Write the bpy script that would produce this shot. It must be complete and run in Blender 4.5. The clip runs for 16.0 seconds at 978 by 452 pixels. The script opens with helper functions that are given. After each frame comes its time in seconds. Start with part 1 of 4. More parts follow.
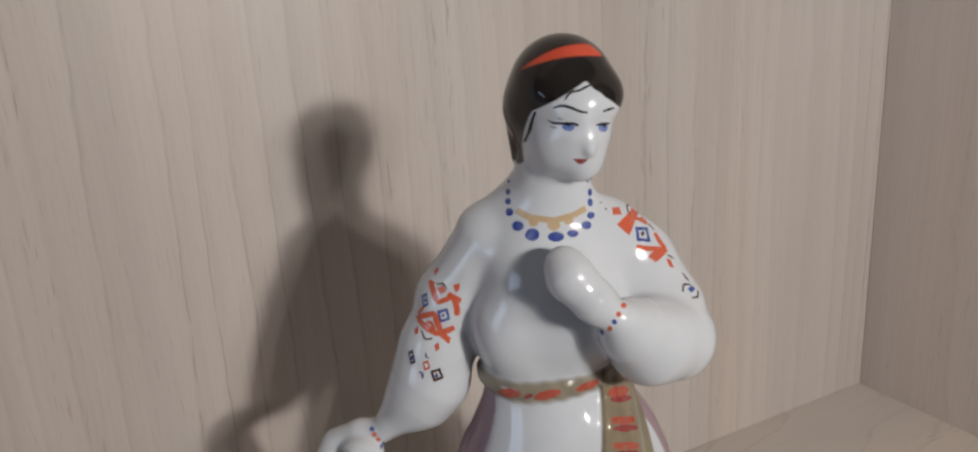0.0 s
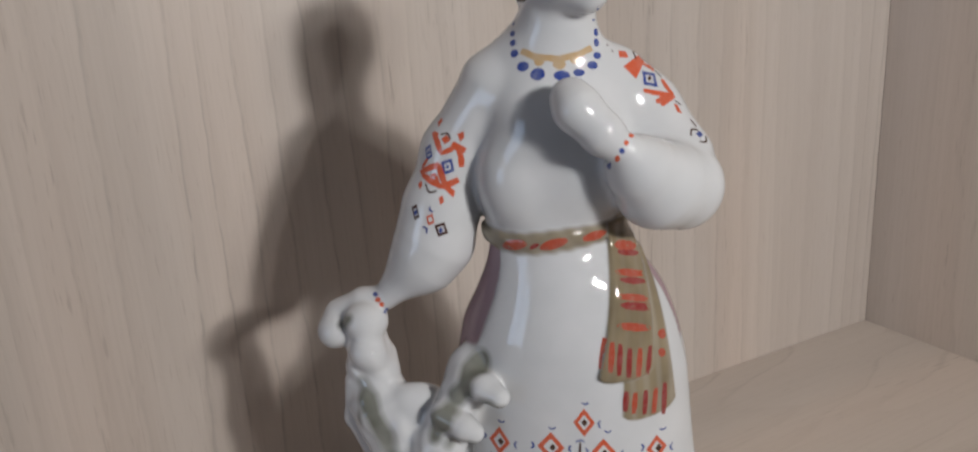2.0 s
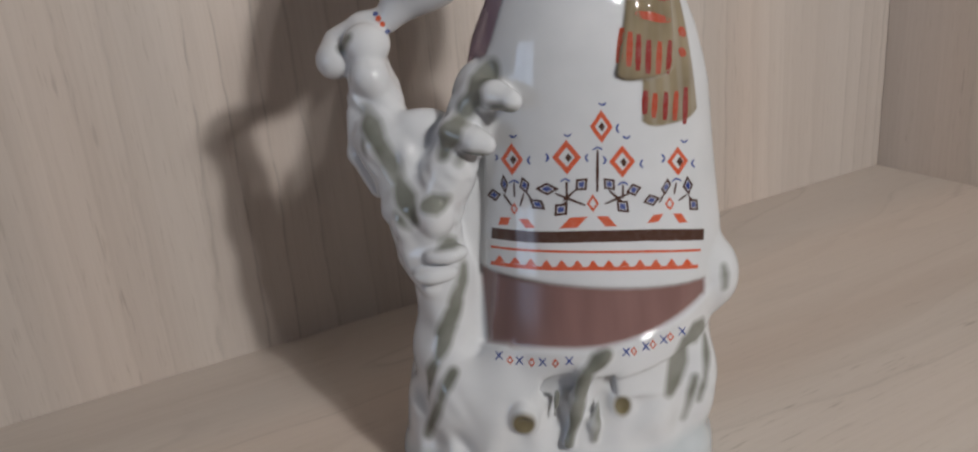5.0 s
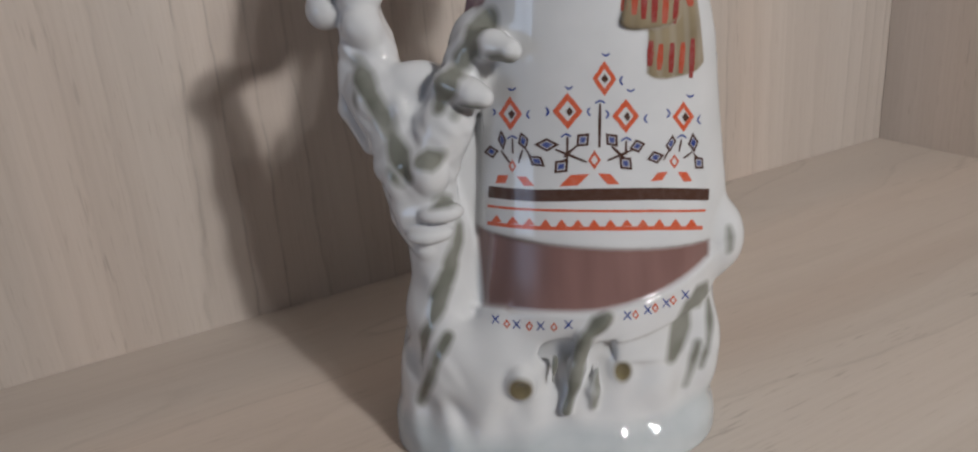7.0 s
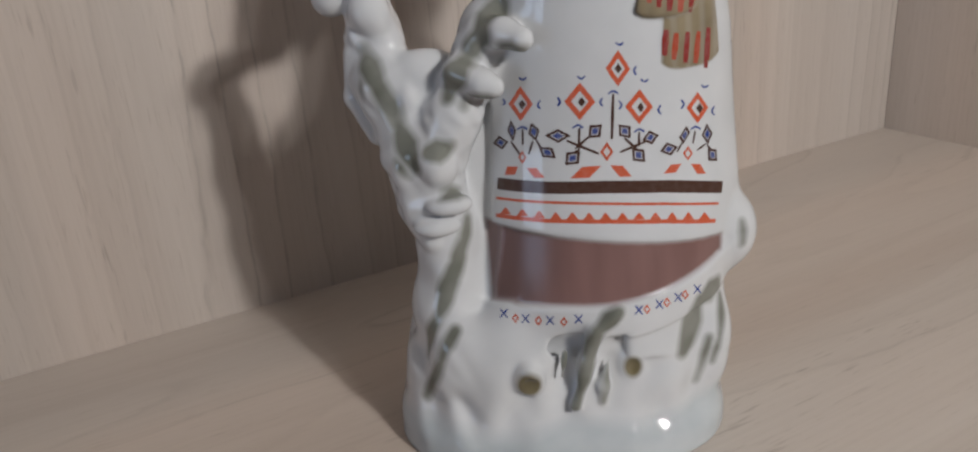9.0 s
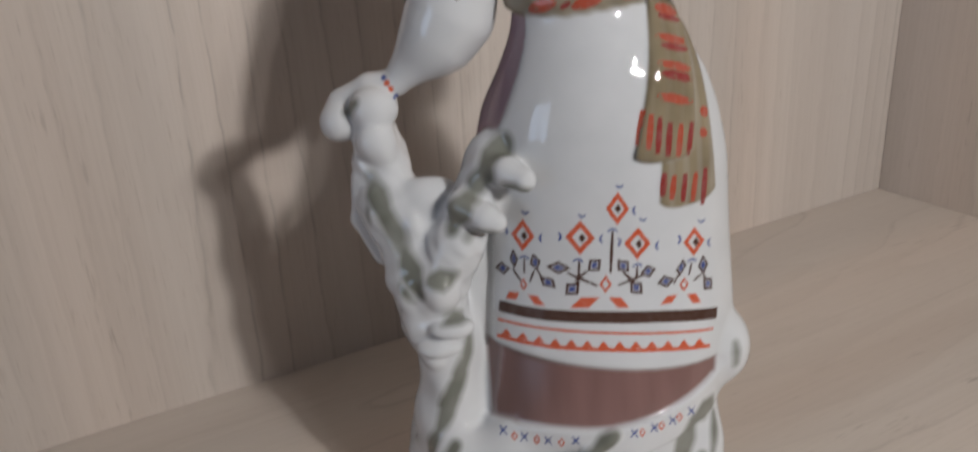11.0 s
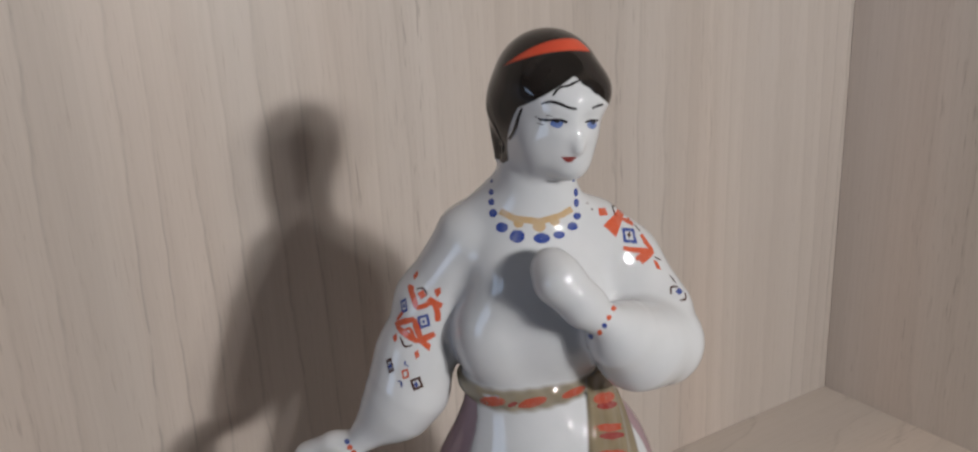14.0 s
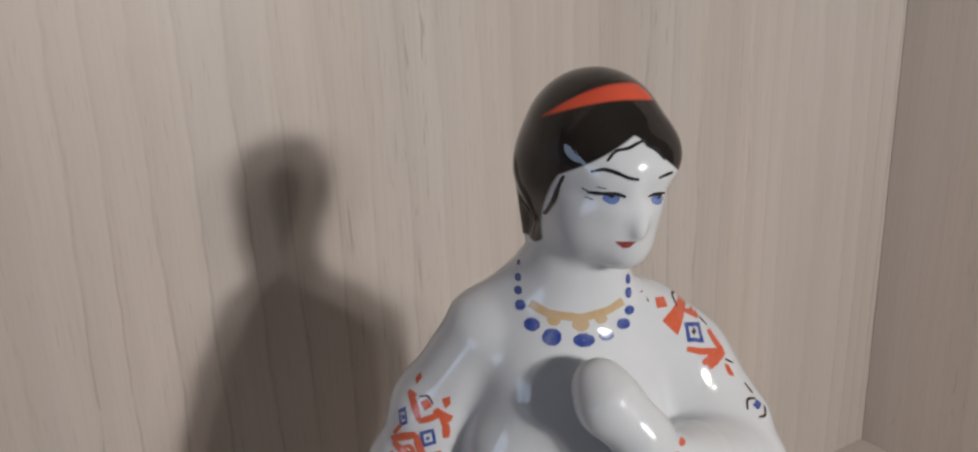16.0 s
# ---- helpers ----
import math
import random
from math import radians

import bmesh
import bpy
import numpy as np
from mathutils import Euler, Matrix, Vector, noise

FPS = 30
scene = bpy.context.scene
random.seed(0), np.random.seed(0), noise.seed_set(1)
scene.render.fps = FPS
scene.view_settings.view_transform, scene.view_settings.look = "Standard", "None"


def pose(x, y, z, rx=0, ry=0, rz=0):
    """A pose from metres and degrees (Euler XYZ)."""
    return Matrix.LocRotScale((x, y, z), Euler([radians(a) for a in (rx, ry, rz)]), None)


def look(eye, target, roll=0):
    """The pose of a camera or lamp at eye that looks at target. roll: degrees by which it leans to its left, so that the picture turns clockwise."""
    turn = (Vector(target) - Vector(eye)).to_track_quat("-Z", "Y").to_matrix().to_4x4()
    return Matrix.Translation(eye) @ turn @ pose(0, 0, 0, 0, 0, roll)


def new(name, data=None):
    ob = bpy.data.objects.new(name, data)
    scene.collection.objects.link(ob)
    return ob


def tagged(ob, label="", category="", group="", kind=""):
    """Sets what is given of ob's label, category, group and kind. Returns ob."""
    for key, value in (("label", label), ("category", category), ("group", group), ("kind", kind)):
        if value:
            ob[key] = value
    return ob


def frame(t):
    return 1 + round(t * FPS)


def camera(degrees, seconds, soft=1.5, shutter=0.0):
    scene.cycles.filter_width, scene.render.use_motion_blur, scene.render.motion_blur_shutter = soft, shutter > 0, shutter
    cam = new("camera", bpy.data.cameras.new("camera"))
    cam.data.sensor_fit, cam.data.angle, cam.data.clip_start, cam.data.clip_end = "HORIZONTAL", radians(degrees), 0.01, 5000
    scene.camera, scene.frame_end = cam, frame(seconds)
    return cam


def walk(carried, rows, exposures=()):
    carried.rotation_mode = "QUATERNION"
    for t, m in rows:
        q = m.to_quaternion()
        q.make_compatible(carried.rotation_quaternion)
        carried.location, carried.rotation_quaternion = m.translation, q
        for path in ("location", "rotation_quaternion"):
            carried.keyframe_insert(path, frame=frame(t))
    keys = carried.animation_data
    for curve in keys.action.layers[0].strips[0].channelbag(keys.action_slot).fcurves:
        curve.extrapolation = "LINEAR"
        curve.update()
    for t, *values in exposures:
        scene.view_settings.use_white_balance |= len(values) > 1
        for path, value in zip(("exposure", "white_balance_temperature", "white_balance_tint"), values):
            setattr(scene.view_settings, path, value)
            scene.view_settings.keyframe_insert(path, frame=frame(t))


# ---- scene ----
cam = camera(62.5, 16.0, 2.2, 0.5)
PATH = [
    (0, (-0.10482, -0.21782, 0.31887), (0.76528, 1.48749, -0.25976), -3.42),
    (0.5, (-0.10391, -0.21778, 0.30777), (0.76927, 1.48905, -0.26170), -3.45),
    (1, (-0.11104, -0.22044, 0.29835), (0.76234, 1.48633, -0.27097), -3.35),
    (1.5, (-0.11332, -0.22360, 0.28458), (0.75878, 1.48129, -0.29230), -3.32),
    (2, (-0.11331, -0.22495, 0.27127), (0.75511, 1.48101, -0.30801), -3.70),
    (2.5, (-0.11926, -0.22648, 0.25853), (0.74910, 1.47688, -0.32841), -3.96),
    (3, (-0.11797, -0.22563, 0.24340), (0.74907, 1.47364, -0.35720), -3.96),
    (3.5, (-0.11830, -0.22828, 0.22771), (0.74446, 1.46735, -0.38913), -4.42),
    (4, (-0.12286, -0.23144, 0.21672), (0.73661, 1.46141, -0.41222), -4.98),
    (4.5, (-0.12573, -0.23122, 0.19980), (0.72959, 1.45382, -0.45521), -5.04),
    (5, (-0.12721, -0.22957, 0.18855), (0.72582, 1.45039, -0.48234), -5.29),
    (7.5, (-0.12512, -0.22048, 0.17725), (0.73240, 1.43501, -0.54667), -4.77),
    (8, (-0.12557, -0.21891, 0.17671), (0.73263, 1.43193, -0.55691), -4.82),
    (10.5, (-0.12638, -0.21012, 0.19456), (0.73262, 1.43475, -0.55143), -3.94),
    (11, (-0.12163, -0.20923, 0.21738), (0.74230, 1.43516, -0.52397), -3.63),
    (11.5, (-0.11727, -0.21256, 0.24782), (0.75987, 1.43268, -0.47594), -3.14),
    (12, (-0.11187, -0.21533, 0.26494), (0.78075, 1.43530, -0.42690), -3.65),
    (12.5, (-0.10731, -0.21346, 0.27450), (0.81033, 1.43686, -0.38457), -3.69),
    (13, (-0.11074, -0.21052, 0.29192), (0.82776, 1.43987, -0.33690), -3.39),
    (13.5, (-0.11280, -0.20755, 0.30643), (0.84154, 1.44652, -0.28795), -3.21),
    (14, (-0.10820, -0.20624, 0.31451), (0.86101, 1.44995, -0.24909), -2.76),
    (14.5, (-0.10963, -0.20716, 0.32064), (0.87068, 1.45336, -0.21009), -2.74),
    (15, (-0.10738, -0.19417, 0.32792), (0.87382, 1.46873, -0.19364), -2.71),
    (15.5, (-0.09726, -0.17209, 0.31961), (0.88185, 1.49027, -0.20755), -2.49),
    (16, (-0.08289, -0.15177, 0.31930), (0.89236, 1.50423, -0.23438), -2.07),
]
walk(cam, [(t, look(eye, target, roll)) for t, eye, target, roll in PATH])

# ---------------------------------------------------------------- light
world = bpy.data.worlds.new("world")
scene.world = world
world.use_nodes = True
world.node_tree.nodes["Background"].inputs["Color"].default_value = (0.55, 0.7, 1.0, 1)
world.node_tree.nodes["Background"].inputs["Strength"].default_value = 0.3


def point_lamp(name, place, watts, radius, colour):
    data = bpy.data.lights.new(name, "POINT")
    data.energy, data.shadow_soft_size, data.color = watts, radius, colour
    ob = new(name, data)
    ob.location = place
    return ob


# the bulbs of the lamp that stands before the shelf, a little above the figurine's head
LAMP = Vector((0.125, -0.72, 0.452))
WARM = (1.0, 0.97, 0.95)
for dx, dz, watts in ((0.0, -0.005, 11.8), (-0.062, 0.0, 2.5), (0.06, 0.01, 2.5), (0.0, 0.056, 2.2)):
    point_lamp("bulb_light", LAMP + Vector((dx, 0, dz)), watts, 0.021 if watts > 5 else 0.013, WARM)

# daylight in the opening of the window
data = bpy.data.lights.new("window_light", "AREA")
data.shape, data.size, data.size_y, data.energy, data.color = "RECTANGLE", 0.78, 0.96, 7.2, (0.54, 0.71, 1.0)
ob = new("window_light", data)
ob.matrix_world = look((-2.52, -0.34, 0.17), (-1.0, -0.34, 0.17))


# ---------------------------------------------------------------- materials
def material(name):
    m = bpy.data.materials.new(name)
    m.use_nodes = True
    t = m.node_tree
    return m, t.nodes, t.links, t.nodes["Principled BSDF"]


def node(nodes, kind, **values):
    n = nodes.new(kind)
    for key, value in values.items():
        n.inputs[key.replace("_", " ")].default_value = value
    return n


def ramp(nodes, stops, mode="LINEAR"):
    n = nodes.new("ShaderNodeValToRGB")
    n.color_ramp.interpolation = mode
    e = n.color_ramp.elements
    while len(e) < len(stops):
        e.new(0.5)
    for el, (p, c) in zip(e, stops):
        el.position, el.color = p, (*c, 1) if len(c) == 3 else c
    return n


def mix(nodes, links, kind, fac, a, b):
    n = nodes.new("ShaderNodeMix")
    n.data_type, n.blend_type = "RGBA", kind
    for sock, v in ((n.inputs["Factor"], fac), (n.inputs["A"], a), (n.inputs["B"], b)):
        if isinstance(v, (int, float)):
            sock.default_value = v
        elif isinstance(v, tuple):
            sock.default_value = (*v, 1)
        else:
            links.new(v, sock)
    return n.outputs["Result"]


def maths(nodes, links, kind, a, b=0.0):
    n = nodes.new("ShaderNodeMath")
    n.operation = kind
    for sock, v in zip(n.inputs, (a, b)):
        if isinstance(v, (int, float)):
            sock.default_value = v
        else:
            links.new(v, sock)
    return n.outputs["Value"]


def laminate(name, grain, across, seed, light, dark, rings, depth, sway=0.10):
    """Pale wood-pattern laminate. grain: the axis along which the grain runs; across: the one that the growth rings
    step along; rings: rings to the metre; depth: how strongly they are drawn;
    sway: how far they bend."""
    m, n, l, p = material(name)
    tc = n.new("ShaderNodeTexCoord")
    xyz = n.new("ShaderNodeSeparateXYZ")
    l.new(tc.outputs["Object"], xyz.inputs["Vector"])

    def stretched(along, side, shift):
        mp = n.new("ShaderNodeMapping")
        mp.inputs["Scale"].default_value = [along if a == grain else side for a in "XYZ"]
        mp.inputs["Location"].default_value = (seed + shift, seed * 0.7, shift)
        l.new(tc.outputs["Object"], mp.inputs["Vector"])
        return mp.outputs["Vector"]

    def clouds(along, side, shift, detail=2.0, rough=0.5):
        t = node(n, "ShaderNodeTexNoise", Scale=1.0, Detail=detail, Roughness=rough)
        l.new(stretched(along, side, shift), t.inputs["Vector"])
        return t.outputs["Fac"]

    broad = clouds(1.0, 18, 0, 3.0)
    fine = clouds(8, 520, 5, 4.0, 0.65)
    pores = clouds(60, 1100, 9, 3.0, 0.6)
    where = clouds(2.2, 9, 17)
    broken = clouds(55, 160, 23, 3.0, 0.7)
    # growth rings: a saw-tooth of tone, each step drawn as a thin dark line
    bend = maths(n, l, "MULTIPLY", maths(n, l, "SUBTRACT", clouds(0.9 if sway < 0.2 else 2.6, 12, 3, 1.5), 0.5), rings * sway)
    jag = maths(n, l, "MULTIPLY", maths(n, l, "SUBTRACT", clouds(28, 60, 29, 3.0), 0.5), 0.30)
    u = maths(n, l, "ADD", maths(n, l, "ADD", maths(n, l, "MULTIPLY", xyz.outputs[across], rings), bend), jag)
    saw = maths(n, l, "FRACT", u)
    tooth = ramp(n, [(0.0, (0.95, 0.945, 0.94)), (0.5, (1, 1, 1)), (0.93, (1.02, 1.02, 1.02)), (1.0, (0.95, 0.945, 0.94))])
    l.new(saw, tooth.inputs["Fac"])
    line = ramp(n, [(0.0, (1, 1, 1)), (0.025, (0.75, 0.75, 0.75)), (0.075, (0, 0, 0)), (0.975, (0, 0, 0)), (1.0, (1, 1, 1))])
    l.new(saw, line.inputs["Fac"])
    there = ramp(n, [(0.44, (0.05, 0.05, 0.05)), (0.60, (1, 1, 1))])
    l.new(where, there.inputs["Fac"])
    gaps = ramp(n, [(0.36, (0.15, 0.15, 0.15)), (0.56, (1, 1, 1))])
    l.new(broken, gaps.inputs["Fac"])
    base = ramp(n, [(0.30, dark), (0.48, tuple((a * 2 + b) / 3 for a, b in zip(light, dark))), (0.66, light)])
    l.new(broad, base.inputs["Fac"])
    c = mix(n, l, "MULTIPLY", depth, base.outputs["Color"], tooth.outputs["Color"])
    f1 = ramp(n, [(0.32, (0.91, 0.90, 0.885)), (0.55, (1, 1, 1)), (0.8, (1.04, 1.04, 1.04))])
    l.new(fine, f1.inputs["Fac"])
    c = mix(n, l, "MULTIPLY", 0.55, c, f1.outputs["Color"])
    f4 = ramp(n, [(0.61, (1, 1, 1)), (0.74, (0.74, 0.71, 0.68))])
    l.new(pores, f4.inputs["Fac"])
    c = mix(n, l, "MULTIPLY", 0.6, c, f4.outputs["Color"])
    # rows of dark dashes in some strips, and slow changes of tint from board to board
    dash = ramp(n, [(0.60, (1, 1, 1)), (0.70, (0.66, 0.64, 0.62))])
    l.new(clouds(38, 420, 31, 2.0, 0.6), dash.inputs["Fac"])
    strip = ramp(n, [(0.52, (0, 0, 0)), (0.66, (1, 1, 1))])
    l.new(clouds(1.5, 26, 37, 2.0), strip.inputs["Fac"])
    c = mix(n, l, "MULTIPLY", maths(n, l, "MULTIPLY", strip.outputs["Color"], 0.8), c, dash.outputs["Color"])
    tint = ramp(n, [(0.35, (0.95, 0.965, 0.98)), (0.5, (1, 1, 1)), (0.65, (1.04, 1.0, 0.975))])
    l.new(clouds(0.7, 9, 41, 1.0), tint.inputs["Fac"])
    c = mix(n, l, "MULTIPLY", 1.0, c, tint.outputs["Color"])
    drawn = maths(n, l, "MULTIPLY", maths(n, l, "MULTIPLY", line.outputs["Color"], there.outputs["Color"]), maths(n, l, "MULTIPLY", gaps.outputs["Color"], depth * 0.52))
    c = mix(n, l, "MIX", drawn, c, tuple(v * 0.5 for v in dark))
    l.new(c, p.inputs["Base Color"])
    rr = ramp(n, [(0.3, (0.40,) * 3), (0.7, (0.54,) * 3)])
    l.new(fine, rr.inputs["Fac"])
    l.new(rr.outputs["Color"], p.inputs["Roughness"])
    height = maths(n, l, "SUBTRACT", maths(n, l, "MULTIPLY", fine, 0.5), drawn)
    bump = node(n, "ShaderNodeBump", Strength=0.15, Distance=0.0004)
    l.new(height, bump.inputs["Height"])
    l.new(bump.outputs["Normal"], p.inputs["Normal"])
    p.inputs["Specular IOR Level"].default_value = 0.4
    return m


def plaster(name, colour):
    m, n, l, p = material(name)
    tc = n.new("ShaderNodeTexCoord")
    ns = node(n, "ShaderNodeTexNoise", Scale=3.0, Detail=5.0)
    l.new(tc.outputs["Object"], ns.inputs["Vector"])
    r = ramp(n, [(0.3, tuple(v * 0.9 for v in colour)), (0.7, colour)])
    l.new(ns.outputs["Fac"], r.inputs["Fac"])
    l.new(r.outputs["Color"], p.inputs["Base Color"])
    p.inputs["Roughness"].default_value = 0.8
    return m


LIGHT, DARK = (0.585, 0.522, 0.470), (0.485, 0.425, 0.376)
wood_up = laminate("pale_laminate_upright", "Z", "X", 2.0, LIGHT, DARK, 55, 0.85)
wood_side = laminate("pale_laminate_side", "Z", "Y", 4.1, LIGHT, DARK, 34, 0.4)
wood_flat = laminate("pale_laminate_flat", "X", "Y", 7.3, (0.60, 0.54, 0.485), (0.51, 0.445, 0.39), 24, 0.5, 0.34)
room_paint = plaster("room_paint", (0.17, 0.13, 0.10))
room_floor = plaster("room_floor", (0.12, 0.085, 0.06))
white_paint = plaster("white_paint", (0.34, 0.33, 0.31))


# ---------------------------------------------------------------- meshes
def box(bm, x0, x1, y0, y1, z0, z1, bevel=0.0):
    got = bmesh.ops.create_cube(bm, size=1.0)["verts"]
    for v in got:
        v.co = Vector(((x0, x1)[v.co.x > 0], (y0, y1)[v.co.y > 0], (z0, z1)[v.co.z > 0]))
    if bevel:
        edges = list({e for v in got for e in v.link_edges})
        bmesh.ops.bevel(bm, geom=edges, offset=bevel, segments=2, affect="EDGES", profile=0.5)


def part(name, bm, mat, parent=None, label=""):
    me = bpy.data.meshes.new(name)
    bm.to_mesh(me)
    bm.free()
    me.materials.append(mat)
    ob = new(name, me)
    ob.parent = parent
    if label:
        ob["label"] = label
    return ob


def slab(name, dims, mat, bevel=0.0, label="", category="", kind="structure"):
    bm = bmesh.new()
    box(bm, *dims, bevel)
    return tagged(part(name, bm, mat), label, category, "", kind)


# ---------------------------------------------------------------- the shelf niche
RIGHT, BACK, LEFT, TOP, FRONT, T = 0.407, 0.159, -0.95, 0.80, -0.175, 0.018
slab("shelf_board", (LEFT, RIGHT, FRONT, BACK, -T, 0), wood_flat, 0.0006, "pale wood-pattern laminate shelf board under the figurine", "shelf")
slab("wall_back", (LEFT - T, RIGHT + T, BACK, BACK + T, -0.05, TOP + T), wood_up, 0, "pale laminate back panel with upright grain", "panel")
slab("wall_right", (RIGHT, RIGHT + T, FRONT, BACK - 0.0002, -T, TOP), wood_side, 0.0006, "pale laminate side panel with upright grain", "panel")
slab("shelf_top", (LEFT - T, RIGHT + T, FRONT, BACK - 0.0002, TOP, TOP + T), wood_flat, 0.0006, "pale laminate board over the niche", "shelf")

# the room behind the camera
X0, X1, Y0, Y1, Z0, Z1, W = -2.5, 2.6, -3.4, 0.18, -1.05, 1.65, 0.1
slab("floor", (X0, X1, Y0, Y1, Z0 - W, Z0), room_floor, 0, "brown floor of the room", "floor")
slab("ceiling", (X0, X1, Y0, Y1, Z1, Z1 + W), white_paint, 0, "white painted ceiling", "ceiling")
slab("wall_far", (X0 - W, X1 + W, Y1, Y1 + W, Z0, Z1), room_paint, 0, "plain painted wall behind the shelf", "wall")
slab("wall_rear", (X0 - W, X1 + W, Y0 - W, Y0, Z0, Z1), room_paint, 0, "plain painted wall of the room", "wall")
slab("wall_east", (X1, X1 + W, Y0, Y1, Z0, Z1), room_paint, 0, "plain painted wall of the room", "wall")
WY0, WY1, WZ0, WZ1 = -0.75, 0.07, -0.33, 0.67
bm = bmesh.new()
box(bm, X0 - W, X0, Y0, WY0, Z0, Z1)
box(bm, X0 - W, X0, WY1, Y1, Z0, Z1)
box(bm, X0 - W, X0, WY0, WY1, Z0, WZ0)
box(bm, X0 - W, X0, WY0, WY1, WZ1, Z1)
tagged(part("wall_west", bm, room_paint), "plain painted wall with a window opening", "wall", "", "structure")
bm = bmesh.new()
box(bm, X0 + 0.075, X0 + 0.11, WY0, WY0 + 0.05, WZ0, WZ1)
box(bm, X0 + 0.075, X0 + 0.11, WY1 - 0.05, WY1, WZ0, WZ1)
box(bm, X0 + 0.075, X0 + 0.11, WY0 + 0.05, WY1 - 0.05, WZ0, WZ0 + 0.05)
box(bm, X0 + 0.075, X0 + 0.11, WY0 + 0.05, WY1 - 0.05, WZ1 - 0.05, WZ1)
box(bm, X0 + 0.08, X0 + 0.105, -0.365, -0.315, WZ0 + 0.05, WZ1 - 0.05)
box(bm, X0 + 0.08, X0 + 0.105, WY0 + 0.05, -0.365, 0.36, 0.39)
tagged(part("window_1", bm, white_paint), "white painted window frame with one mullion", "window", "", "structure")


# ---------------------------------------------------------------- the porcelain figurine
# A solid in its own millimetres: x to its right side, y to its back, z up; joined from
# rounded forms in a field of distances and drawn out as one skin.
STEP = 0.8
LOW, HIGH = np.array((-74.0, -38.0, -2.0)), np.array((84.0, 68.0, 308.0))
AXES = [np.arange(LOW[i], HIGH[i], STEP, dtype=np.float32) for i in range(3)]
FIELD = np.full([len(a) for a in AXES], 30.0, dtype=np.float32)


def smin(a, b, k):
    h = np.clip(0.5 + 0.5 * (b - a) / k, 0, 1)
    return b + (a - b) * h - k * h * (1 - h)


def add(fn, low, high, k=2.0, carve=False):
    """Joins (or carves) the form fn(x, y, z), which lies between low and high, with a fillet of about k."""
    cut = []
    for i in range(3):
        a, b = np.searchsorted(AXES[i], (low[i] - 6 - k, high[i] + 6 + k))
        cut.append(slice(a, b))
    x, y, z = AXES[0][cut[0]][:, None, None], AXES[1][cut[1]][None, :, None], AXES[2][cut[2]][None, None, :]
    d = fn(x, y, z).astype(np.float32)
    old = FIELD[tuple(cut)]
    FIELD[tuple(cut)] = -smin(-old, d, k) if carve else smin(old, d, k)


def ellipsoid(c, r, tilt=0.0, turn=0.0):
    """tilt: degrees about x; turn: degrees about y."""
    m = np.array(Euler((radians(tilt), radians(turn), 0)).to_matrix()).T

    def fn(x, y, z):
        p = [x - c[0], y - c[1], z - c[2]]
        q = [(m[i][0] * p[0] + m[i][1] * p[1] + m[i][2] * p[2]) / r[i] for i in range(3)]
        k0 = np.sqrt(q[0] ** 2 + q[1] ** 2 + q[2] ** 2)
        k1 = np.sqrt((q[0] / r[0]) ** 2 + (q[1] / r[1]) ** 2 + (q[2] / r[2]) ** 2) + 1e-6
        return k0 * (k0 - 1) / k1

    return fn


def ball(c, r, k=2.0, tilt=0.0, turn=0.0, carve=False):
    far = max(r)
    add(ellipsoid(c, r, tilt, turn), [v - far for v in c], [v + far for v in c], k, carve)


def cone(a, ra, b, rb, flat=1.0, rough=0.0, pitch=9.0):
    """A round cone from a to b; rough: height of knobs on it."""
    a, b = np.array(a, float), np.array(b, float)
    d = b - a
    dd = float(d @ d)

    def fn(x, y, z):
        t = np.clip(((x - a[0]) * d[0] + (y - a[1]) * d[1] + (z - a[2]) * d[2]) / dd, 0, 1)
        s = np.sqrt((x - a[0] - t * d[0]) ** 2 + ((y - a[1] - t * d[1]) / flat) ** 2 + (z - a[2] - t * d[2]) ** 2) - (ra + (rb - ra) * t)
        if rough:
            w = 6.283 / pitch
            s = s - rough * np.sin(x * w + 1.3 * np.sin(z * w * 0.6)) * np.sin(y * w + 0.7) * np.sin(z * w * 0.8 + x * w * 0.3)
        return s

    return fn


def limb(points, k=3.0, flat=1.0, rough=0.0, pitch=9.0, inner=2.0):
    """Round cones through (x, y, z, radius)."""
    for p, q in zip(points, points[1:]):
        far = max(p[3], q[3]) * max(1, flat) + rough
        add(cone(p[:3], p[3], q[:3], q[3], flat, rough, pitch), [min(u, v) - far for u, v in zip(p[:3], q[:3])],
            [max(u, v) + far for u, v in zip(p[:3], q[:3])], k)
        k = inner


def profile(rows, soft=3.0):
    """Smooth curves through rows of (z, centre x, half width, centre y, half depth)."""
    r = np.array(rows, float)
    zz = np.arange(r[0, 0] - 20, r[-1, 0] + 20, 0.5)
    g = np.exp(-0.5 * (np.arange(-24, 25) * 0.5 / soft) ** 2)
    g /= g.sum()
    curves = [np.convolve(np.pad(np.interp(zz, r[:, 0], r[:, i]), 24, mode="edge"), g, "valid") for i in range(1, 5)]

    def at(z):
        return [np.interp(z, zz, c) for c in curves]

    return at


